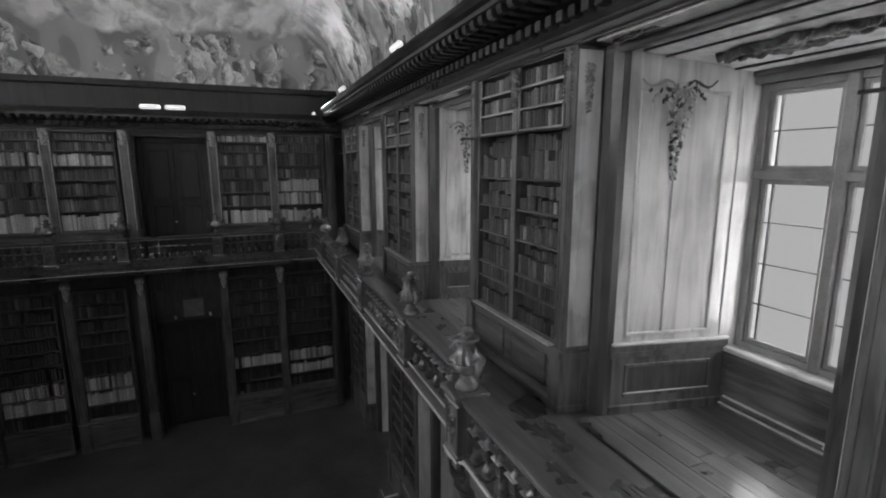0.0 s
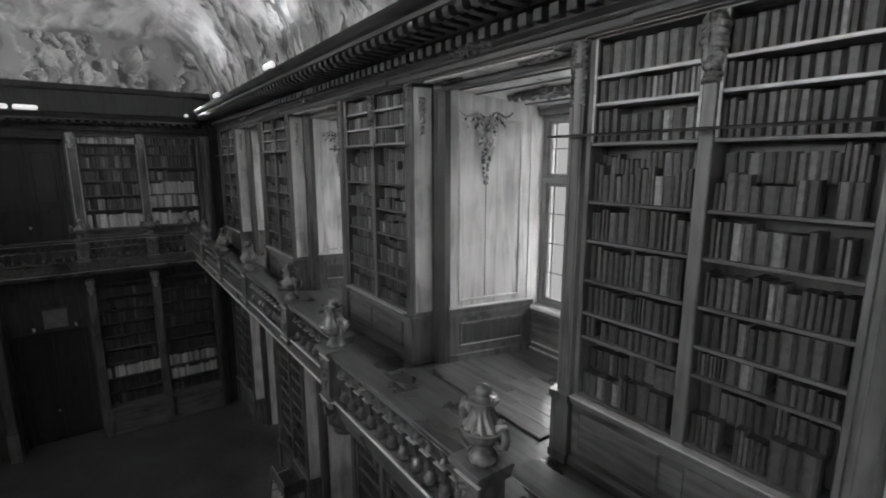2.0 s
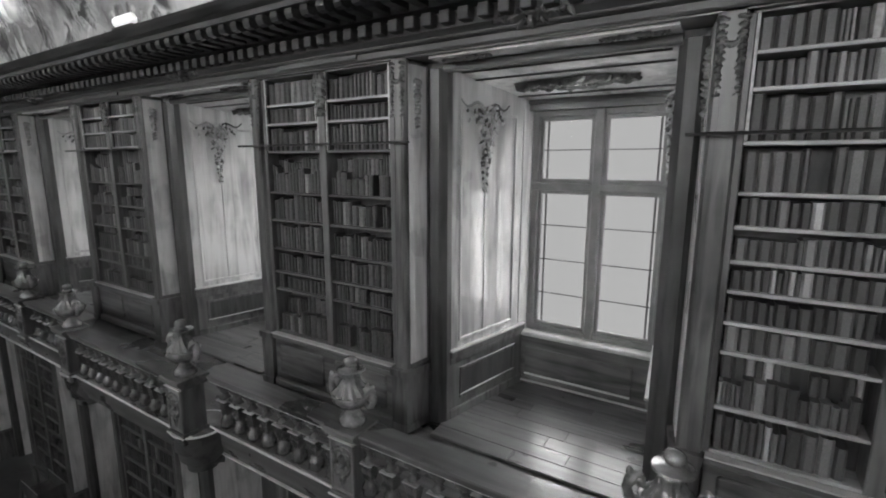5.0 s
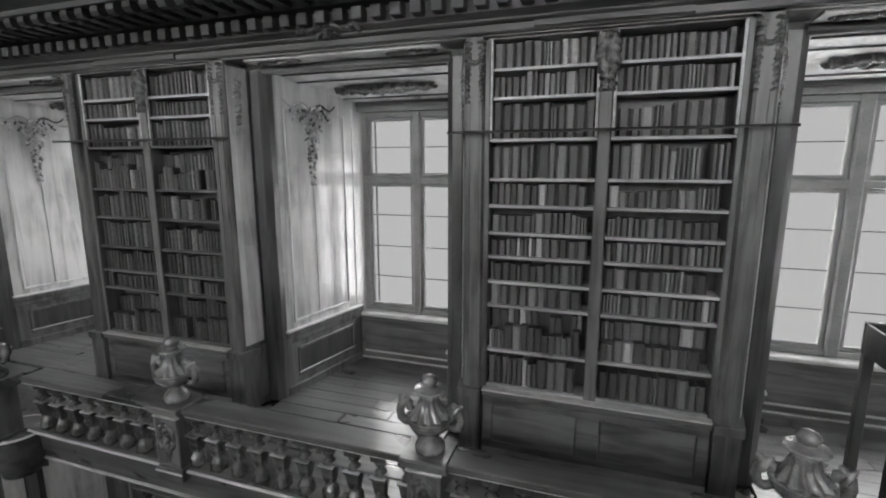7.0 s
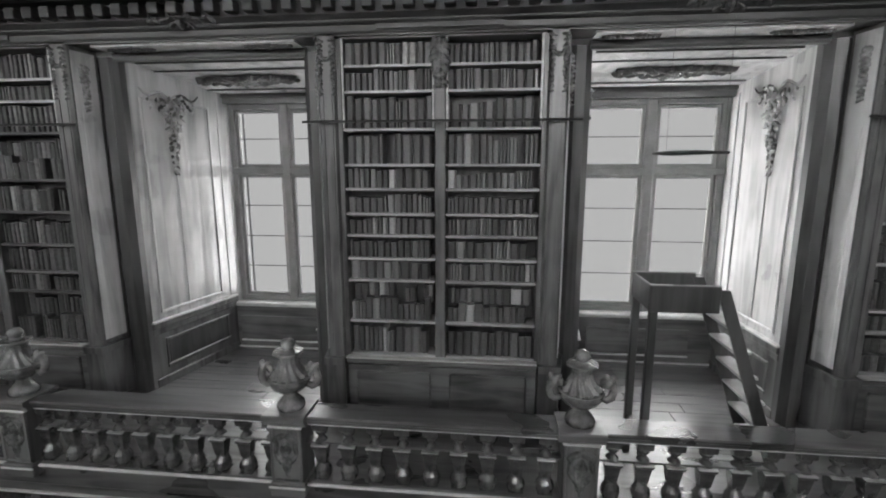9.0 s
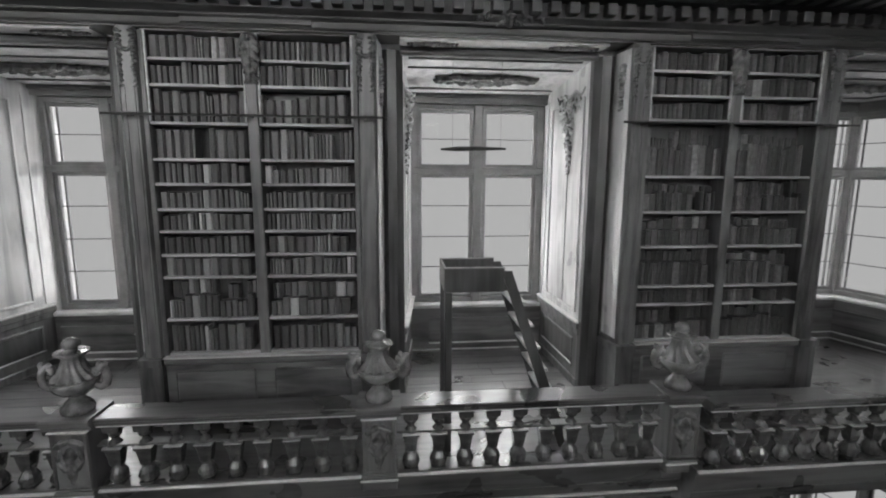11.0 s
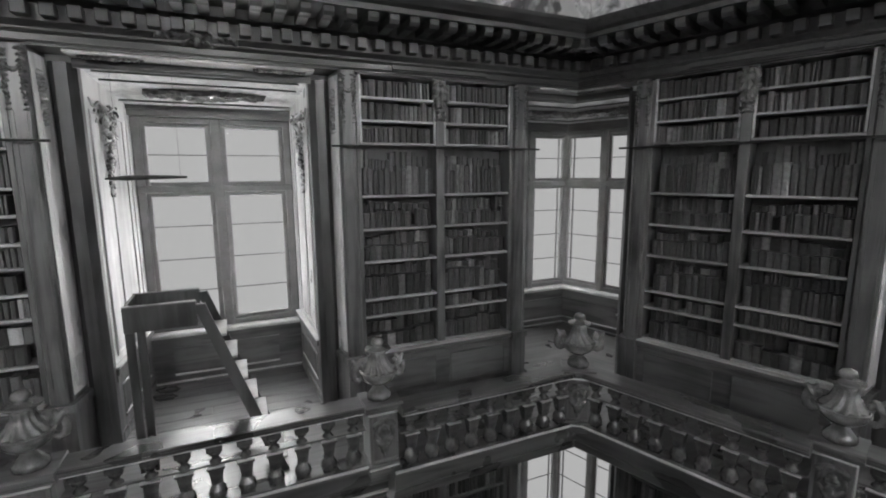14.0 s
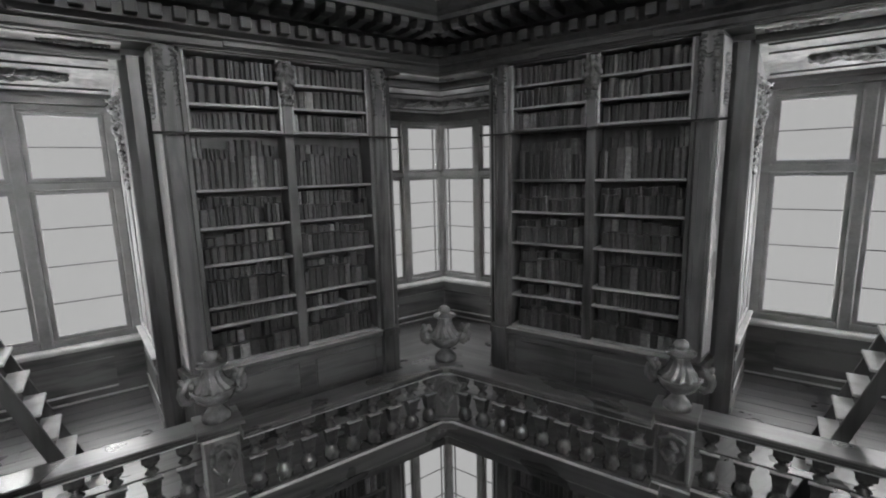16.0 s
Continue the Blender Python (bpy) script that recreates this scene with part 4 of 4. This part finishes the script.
JUT = 0.24
POSTS = [-18.85, -16.3, -13.73, -11.0, -3.55, -0.98, 1.465, 4.2]
posts = [(x, RAIL_Y) for x in POSTS] + [(-8.62, RAIL_Y - JUT), (-5.79, RAIL_Y - JUT)]
TOP = 3.51 + 0.66
for x, y in posts:
    a, b = put(stop, pose(x, y, 3.51)), put(vase, pose(x, y, TOP))
    if x > -2:
        beyond(a), beyond(b)
for x in (-17.575, -12.365, -2.265, 2.8325):
    o = put(bay_sec, pose(x, RAIL_Y, 3.51))
    if x > 2:
        beyond(o)
for x0, x1, y, n in ((-16.16, -13.87, RAIL_Y, 9), (-10.86, -8.83, RAIL_Y, 8), (-8.48, -5.93, RAIL_Y - JUT, 11), (-5.57, -3.69, RAIL_Y, 8)):
    o = section(x1 - x0, n, "carved walnut balustrade section with turned balusters")
    o.location = ((x0 + x1) / 2, y, 3.51)
beyond(put(pier_sec, pose(0.2425, RAIL_Y, 3.51)))
prof = [(4.8, 3.38), (4.8, 3.495), (4.44, 3.505), (4.43, 3.48), (4.47, 3.46), (4.48, 3.28), (4.52, 3.24), (4.54, 3.14), (4.62, 3.08), (4.8, 3.0)]
setting("trim", bar([(4.445, 3.514), (4.425, 3.514), (4.418, 3.507), (4.422, 3.494), (4.429, 3.494), (4.445, 3.502)], -8.84, -5.60), BEAD, "bead on the balcony's edge, pale as a highlight")
setting("gallery_balcony", bar(prof, -8.83, -5.61), RAIL, "jutting moulded balcony of the gallery")
BULGE = [(0.17, 3.0), (0.18, 3.08), (0.24, 3.14), (0.25, 3.24), (0.28, 3.28), (0.285, 3.46), (0.305, 3.48), (0.3, 3.507)]
for x in (-8.62, -5.79):
    setting("balcony_corbel", lathe(BULGE, 28, at=(x, RAIL_Y - JUT + 0.11, 0)), RAIL, "rounded moulded corbel under a balustrade post", True)
    setting("trim", lathe([(0.29, 3.494), (0.31, 3.494), (0.314, 3.503), (0.308, 3.512), (0.29, 3.512)], 28, at=(x, RAIL_Y - JUT + 0.11, 0), hoop=True), BEAD, "bead on the corbel's edge, pale as a highlight")
# towards the corner
CORNER_JUT = 0.2
shift = JUT - CORNER_JUT
mirrored(setting("gallery_balcony", clip(bar([(y + shift, z) for y, z in prof], 4.27, 9.0)), RAIL, "jutting moulded edge of the gallery's corner"))
mirrored(setting("trim", clip(bar([(4.445 + shift, 3.514), (4.425 + shift, 3.514), (4.418 + shift, 3.507), (4.422 + shift, 3.494), (4.445 + shift, 3.496)], 4.26, 9.0)), BEAD, "bead on the corner's edge, pale as a highlight"))
CORNER_Y = RAIL_Y - CORNER_JUT
cpt = ring_at(WALL - CORNER_Y)[2]
xc = cpt[0]
x0 = POSTS[-1] + 0.14
last = section(xc - 0.13 - x0, 9, "carved walnut balustrade section with turned balusters")
last.location = ((xc - 0.13 + x0) / 2, CORNER_Y, 3.51)
beyond(last)
turn = pose(0, 0, 0, 0, 0, math.degrees(math.atan2(ny, nx)))
put(stop, Matrix.Translation((xc, CORNER_Y, 3.51)) @ turn), put(vase, Matrix.Translation((xc, CORNER_Y, TOP)) @ turn)

# end gallery
EX = END + 0.74 * (WALL - RAIL_Y) + 0.02
ys = [4.62, 3.55, 1.74, -0.79, -2.53, -4.4]
for a, b in zip(ys, ys[1:]):
    o = section(a - b - 0.28, max(4, round((a - b - 0.28) / 0.22)), "carved walnut balustrade section of the end gallery")
    o.matrix_basis = pose(EX, (a + b) / 2, 3.51, 0, 0, 90)
for y in ys:
    copy_thing(stop, pose(EX, y, 3.51, 0, 0, 90))
    copy_thing(vase, pose(EX, y, TOP, 0, 0, 90))
o = section(2.0, 8, "carved walnut balustrade section near the end gallery")
o.location = (POSTS[0] - 0.14 - 1.0, RAIL_Y, 3.51)


# ---- cornice pieces ----
def pieces(name, mesh, spacing, d, z, parent, label=""):
    ring = ring_at(d)
    for (ax, ay), (bx, by) in zip(ring[:-1], ring[1:]):
        run = Vector((bx - ax, by - ay, 0))
        count = int(run.length / spacing)
        ang = math.degrees(math.atan2(run.y, run.x))
        for k in range(count):
            p = Vector((ax, ay, 0)) + run * ((k + 0.5) / count)
            if p.y < -3.8 or (p.x < -21 and p.y < -4):
                continue
            o = new(name, mesh)
            o.parent = parent
            o.matrix_basis = pose(p.x, p.y, z - (END_DROP if abs(run.x) < 0.1 and p.x < END + 1.2 else 0), 0, 0, ang)


bm = boxes((-0.055, 0.055, -0.115, 0.002, 0, 0.112), bevel=0.008)
tmp = part("dentil", bm, CORNICE_WOOD, cornice)
pieces("dentil", tmp.data, 0.195, 0.13, 7.697, cornice)
bpy.data.objects.remove(tmp)
bm = bar([(0.0, 0.0), (-0.26, 0.0), (-0.31, 0.02), (-0.36, -0.008), (-0.42, 0.0), (-0.44, 0.035), (-0.44, 0.086), (0.0, 0.086)], -0.05, 0.05)
tmp = part("bracket", bm, CORNICE_WOOD, cornice)
pieces("bracket", tmp.data, 0.215, 0.28, 7.845, cornice)
bpy.data.objects.remove(tmp)


for cx in PIERS:
    o = part("frieze_panel", bar([(5.95, 7.536), (5.93, 7.536), (5.92, 7.545), (5.92, 7.59), (5.91, 7.605), (5.95, 7.605)], cx - 0.62, cx + 0.62), CORNICE_WOOD, cornice)
    if cx > 0:
        mo = new("frieze_panel", o.data)
        mo.parent, mo.matrix_basis = cornice, MIRROR


# ---- lamps on the cornice that light the vault ----
CORNICE_TOP = 7.49 + (8.2 - 7.49) * 0.87


def cornice_lamp(x, y, ang, wide, power, top=CORNICE_TOP):
    l = thing("cornice_lamp", (x, y, top), "small bright floodlight on the cornice", "lamp", "floodlights on the cornice")
    l.rotation_euler = (0, 0, radians(ang))
    part("housing", boxes((-wide, wide, -0.05, 0.05, 0, 0.05), bevel=0.01), IRON, l)
    part("bulb", lathe([(0.01, 0.05), (0.05, 0.06), (0.06, 0.1), (0.03, 0.14)], 10), shine, l) if wide < 0.2 else part("bulb", boxes((-wide + 0.02, wide - 0.02, -0.06, 0.06, 0.05, 0.18), bevel=0.04), shine, l)
    lamp = bpy.data.lights.new("vault_light", "AREA")
    lamp.shape, lamp.size, lamp.size_y, lamp.energy = "RECTANGLE", 2 * wide, 0.1, power
    o = new("vault_light", lamp)
    inward = Vector((math.cos(radians(ang - 90)), math.sin(radians(ang - 90)), 0))
    o.matrix_world = look(Vector((x, y, top + 0.2)) + inward * 0.02, Vector((x, y, top + 0.2)) + inward * 1.3 + Vector((0, 0, 1.0)))


LAMP_POWER = 58
for x in (-17.75, -12.86, -7.64, -2.42, 2.80):
    cornice_lamp(x, 5.2, 0, 0.25, LAMP_POWER * (0.7 if x < -15 else 1.25))
cornice_lamp(END + 0.8, 0.27, 90, 0.29, LAMP_POWER * 0.12, CORNICE_TOP - END_DROP)
cornice_lamp(END + 0.8, 0.91, 90, 0.29, LAMP_POWER * 0.12, CORNICE_TOP - END_DROP)
cornice_lamp(END + 0.8, 4.9, 90, 0.12, LAMP_POWER * 0.05, CORNICE_TOP - END_DROP)


# ---- bay carvings ----
def garland(side):
    rnd = random.Random(21)
    bm = bmesh.new()
    def leaf(at, a, b, c):
        """A pointed leaf or a fruit, turned at random."""
        r = bmesh.ops.create_icosphere(bm, subdivisions=1, radius=1.0)
        m = Matrix.Translation(at) @ Euler([rnd.uniform(-0.9, 0.9) for _ in range(3)]).to_matrix().to_4x4()
        for v in r["verts"]:
            v.co = m @ Vector((v.co.x * c, v.co.y * b * (1.0 - 0.45 * v.co.z), v.co.z * a))

    for k in range(150):
        u = (k + 0.5) / 150
        spread = 0.15 * (1 - u) ** 1.1 + 0.022
        at = (rnd.uniform(0.0, 0.1) * (1.15 - u), rnd.uniform(-spread, spread), 7.1 - 0.98 * u)
        if k % 5 == 0:
            leaf(at, 0.028, 0.028, 0.028)
        else:
            leaf(at, rnd.uniform(0.035, 0.06) * (1.1 - 0.4 * u), rnd.uniform(0.016, 0.028), 0.014)
    for s in (-1, 1):
        tube(bm, [(0.02, s * (0.05 + 0.055 * k), 7.06 + 0.05 * math.sin(k * 0.9) + 0.012 * k) for k in range(8)], [0.022 - 0.0018 * k for k in range(8)], 6)
        for k in range(9):
            leaf((0.03, s * (0.1 + 0.03 * k), 7.03 - 0.035 * (k % 4)), 0.045 - 0.002 * k, 0.02, 0.012)
    if side > 0:
        for v in bm.verts:
            v.co.x *= -1
    g = part("carved_garland", bm, GLINT_LEAVES, None, smooth=False)
    return tagged(g, "carved wooden garland of fruit and leaves hanging on the reveal", "carving", "garlands in the window bays")


def crest():
    """A carved cluster of scrolls and leaves before the frieze over a bay."""
    rnd = random.Random(44)
    lobes = [(0, 0, 0.07, 0.055, 0, 0.1), (0, -0.07, 0.06, 0.035, 90, 0.08), (0, -0.015, 0.34, 0.012, 0, 0.03)]
    for sd in (-1, 1):
        for k in range(7):
            u = 0.07 + 0.042 * k
            lobes.append((sd * u, 0.02 * math.sin(k * 1.9) - 0.004 * k, 0.05, 0.02, sd * rnd.uniform(-50, 50), rnd.uniform(0.04, 0.09)))
        lobes.append((sd * 0.1, -0.08, 0.05, 0.018, sd * -40, 0.05))
        lobes.append((sd * 0.33, -0.03, 0.035, 0.03, 0, 0.06))
    return tagged(part("carved_crest", relief(lobes), CARVED, smooth=True), "carved leafy crest on the frieze over a bay", "carving", "crests over the bays")


top_crest = crest()


def on_reveal(cx, s, y, z):
    dx = reveal_x(cx, s, 7.95) - reveal_x(cx, s, 6.38)
    return pose(reveal_x(cx, s, y), y, z, 0, 0, -math.degrees(math.atan2(dx, 1.57)))


gl, gr = garland(-1), garland(1)
def level_spray(length, wide, seed, depth):
    """Leaves that spread both ways from a central rosette, facing down."""
    rnd = random.Random(seed)
    lobes = [(0, 0, length * 0.5, 0.014, 0, depth * 0.5), (0, 0, wide * 0.8, wide * 0.8, 0, depth)]
    for sd in (-1, 1):
        n = int(length / 0.09)
        for k in range(n):
            u = 0.5 * length * (k + 0.6) / n
            w = wide * (1.0 - 0.6 * k / n)
            for up in (-1, 1):
                lobes.append((sd * u, up * w * rnd.uniform(0.3, 0.75), w * rnd.uniform(0.5, 0.85), w * 0.2 + 0.006, sd * up * rnd.uniform(15, 60), depth * rnd.uniform(0.6, 1.1)))
    return placed(relief(lobes, 0.011), pose(0, 0, 0, 90))


slip = part("carved_slip", level_spray(0.54, 0.07, 31, 0.035), CARVED, smooth=True)
tagged(slip, "narrow carved ornament under the lintel", "carving", "slips under the lintels")
rose = part("carved_spray", level_spray(1.3, 0.17, 30, 0.075), CARVED, smooth=True)
tagged(rose, "carved spray of leaves on the bay's soffit", "carving", "sprays on the soffits")
for cx in BAYS + [CORNER_BAY]:
    yb = 6.98
    o1 = put(gl, on_reveal(cx, -1, yb, 0))
    o3 = None
    if cx != CORNER_BAY:
        o2 = put(gr, on_reveal(cx, 1, yb, 0))
        o3 = put(rose, pose(cx, 7.15, 7.322, -6.8))
        o5 = put(top_crest, pose(cx, 5.895, 7.70))
        if cx > 2:
            beyond(o5)
        for dx in (-0.55, 0.55):
            o4 = put(slip, pose(cx + dx * 1.4, 6.14, 7.467))
            if cx > 2:
                beyond(o4)
    else:
        o3 = put(rose, pose(cx - 0.28, 7.15, 7.322, -6.8))
    if cx > 2:
        beyond(o1), beyond(o3)
        if cx != CORNER_BAY:
            beyond(o2)

# reveal panelling: dado, panel mouldings
def reveal(side):
    r = thing("reveal_panel", label="panelled walnut reveal with dado beside the window", category="wall panel", group="reveal panels of the bays", kind="structure")
    s = -side
    L = 1.5
    part("dado_rail", boxes((0, 0.05, 0.02, L, 0.78, 0.86), (0, 0.03, 0.02, L, 0.70, 0.78), (0, 0.03, 0.02, L, 0.0, 0.12), bevel=0.01), WALNUT, r)
    part("dado_ledge", boxes((0.0, 0.065, 0.02, L, 0.861, 0.885), bevel=0.006), BEAD, r, "ledge with a highlight in its pale colour")
    part("dado_board", boxes((-0.02, 0.012, 0.0, L, 0.121, 0.7)), WALNUT, r)
    part("dado_panel", boxes((0, 0.025, 0.2, L - 0.2, 0.22, 0.26), (0, 0.025, 0.2, L - 0.2, 0.58, 0.62), (0, 0.024, 0.2, 0.24, 0.24, 0.6), (0, 0.024, L - 0.24, L - 0.2, 0.24, 0.6), bevel=0.006), WALNUT, r)
    part("dado_field", boxes((0.002, 0.016, 0.245, L - 0.245, 0.262, 0.578)), DARK, r, "dark figured inner panel")
    part("dado_bead", boxes((0.0, 0.03, 0.2, L - 0.2, 0.262, 0.274), bevel=0.003), BEAD, r, "bead with a highlight in its pale colour")
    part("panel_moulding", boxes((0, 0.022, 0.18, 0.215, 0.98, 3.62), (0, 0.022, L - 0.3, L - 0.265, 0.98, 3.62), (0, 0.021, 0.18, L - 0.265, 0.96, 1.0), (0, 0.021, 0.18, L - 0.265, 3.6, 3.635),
                                 (0, 0.016, 0.62, 0.64, 1.0, 3.6), (0, 0.016, L - 0.12, L - 0.1, 0.9, 3.75), bevel=0.006), LIT_PANEL, r)
    if side > 0:
        for c in r.children:
            for v in c.data.vertices:
                v.co.x *= -1
    return r


rl_, rr_ = reveal(-1), reveal(1)
for cx in BAYS + [CORNER_BAY]:
    o1 = put(rl_, on_reveal(cx, -1, 6.38, GALLERY))
    o2 = None
    if cx != CORNER_BAY:
        o2 = put(rr_, on_reveal(cx, 1, 6.38, GALLERY))
    if cx > 2:
        beyond(o1)
        if o2:
            beyond(o2)


# ---- library steps in a bay ----
st = thing("library_steps", (0, 0, GALLERY - 0.018), "dark wooden library steps with a railed platform standing on the gallery", "steps")
X0, X1, Y0, Y1, PT = 2.07, 2.64, 5.16, 5.70, 1.62
TOP_RIM = 1.85


def string_x(z):
    """The line of the flight's lower edge at height z."""
    return X1 - 0.03 + (TOP_RIM - 0.03 - z) * 0.345


part("platform", boxes((X0, X1, Y0 + 0.026, Y1 - 0.026, PT + 0.02, PT + 0.06), bevel=0.006), DARK, st)
part("rim", boxes((X0, X1, Y0, Y0 + 0.025, PT, TOP_RIM), (X0, X1, Y1 - 0.025, Y1, PT, TOP_RIM), (X0, X0 + 0.025, Y0 + 0.026, Y1 - 0.026, PT, TOP_RIM), bevel=0.006), DARK, st)
for y in (Y0 + 0.002, Y1 - 0.023):
    part("rim_edge", boxes((X0, X1, y, y + 0.021, TOP_RIM, TOP_RIM + 0.01), bevel=0.003), EDGE, st, "pale upper edge of the rim")
for y in (Y0 + 0.03, Y1 - 0.03):
    part("leg", boxes((X0 + 0.005, X0 + 0.075, y - 0.028, y + 0.028, 0, PT), bevel=0.006), DARK, st)
part("stretcher", boxes((X0 + 0.02, X0 + 0.06, Y0 + 0.06, Y1 - 0.06, 0.35, 0.42), bevel=0.005), DARK, st)
for y in (Y0 + 0.002, Y1 - 0.032):
    bm = bmesh.new()
    lo = [(string_x(TOP_RIM - 0.03), TOP_RIM - 0.03), (string_x(TOP_RIM - 0.03) + 0.1, TOP_RIM - 0.03), (string_x(0) + 0.11, 0.0), (string_x(0), 0.0)]
    a = [bm.verts.new((x, y, z)) for x, z in lo]
    b = [bm.verts.new((x, y + 0.03, z)) for x, z in lo]
    for i in range(4):
        bm.faces.new((a[i], a[(i + 1) % 4], b[(i + 1) % 4], b[i]))
    bm.faces.new(a), bm.faces.new(b[::-1])
    part("stringer", bm, DARK, st)
# treads paled with the window light that falls on them
for k in range(7):
    z = 0.14 + 0.228 * k
    x = string_x(z)
    part("tread", boxes((x + 0.005, x + 0.15, Y0 + 0.034, Y1 - 0.034, z - 0.025, z), bevel=0.004), BEAD, st, "tread with window light put into its pale colour")
beyond(st)


# tall steps on the floor below, and a bar that hangs before the widest bay
low_steps = copy_thing(st, Matrix.Translation((-12.4, 5.05, FLOOR)) @ Matrix.Diagonal((-1.5, 0.9, 1.3, 1)) @ Matrix.Translation((-2.08, -5.43, 0)))
tagged(low_steps, "tall dark wooden library steps standing on the stone floor")
hung = thing("hanging_bar", (2.1, 5.3, 6.33), "dark tapered bar hung on fine wires from the cornice", "bar")
part("rod", tube(bmesh.new(), [(-0.06, 0, -0.005), (0.08, 0, 0.0), (0.3, 0, 0.005), (0.55, 0, 0.005)], [0.008, 0.022, 0.02, 0.01], 8), IRON, hung)
for x in (0.05, 0.5):
    part("wire", tube(bmesh.new(), [(x, 0, 0.0), (x, 0, 1.66)], 0.0015, 4), IRON, hung)


# ---- floor boards of the bays ----
rnd = random.Random(77)
plank = boxes((-0.5, 0.5, 0.0, 0.212, 0.0, 0.012), bevel=0.004)
first_plank = part("plank", plank, PLANK)
board = first_plank.data
bpy.data.objects.remove(first_plank)
for fl in [o for o in bpy.data.objects if o.name.startswith("bay_floor")]:
    xs = [v.co.x for v in fl.data.vertices]
    far = any(abs(v.co.x - (CORNER_BAY - 1.12)) < 0.01 for v in fl.data.vertices)
    x0, x1 = min(xs), max(xs)
    if far:
        continue
    for k in range(8):
        cut = x0 + (x1 - x0) * rnd.uniform(0.3, 0.7)
        for a, b in ((x0, cut - 0.003), (cut + 0.003, x1)):
            o = new("plank", board)
            o.parent = fl
            o.location = ((a + b) / 2, 6.02 + 0.217 * k, GALLERY + rnd.uniform(0.0, 0.002))
            o.scale = (b - a, 1, 1)
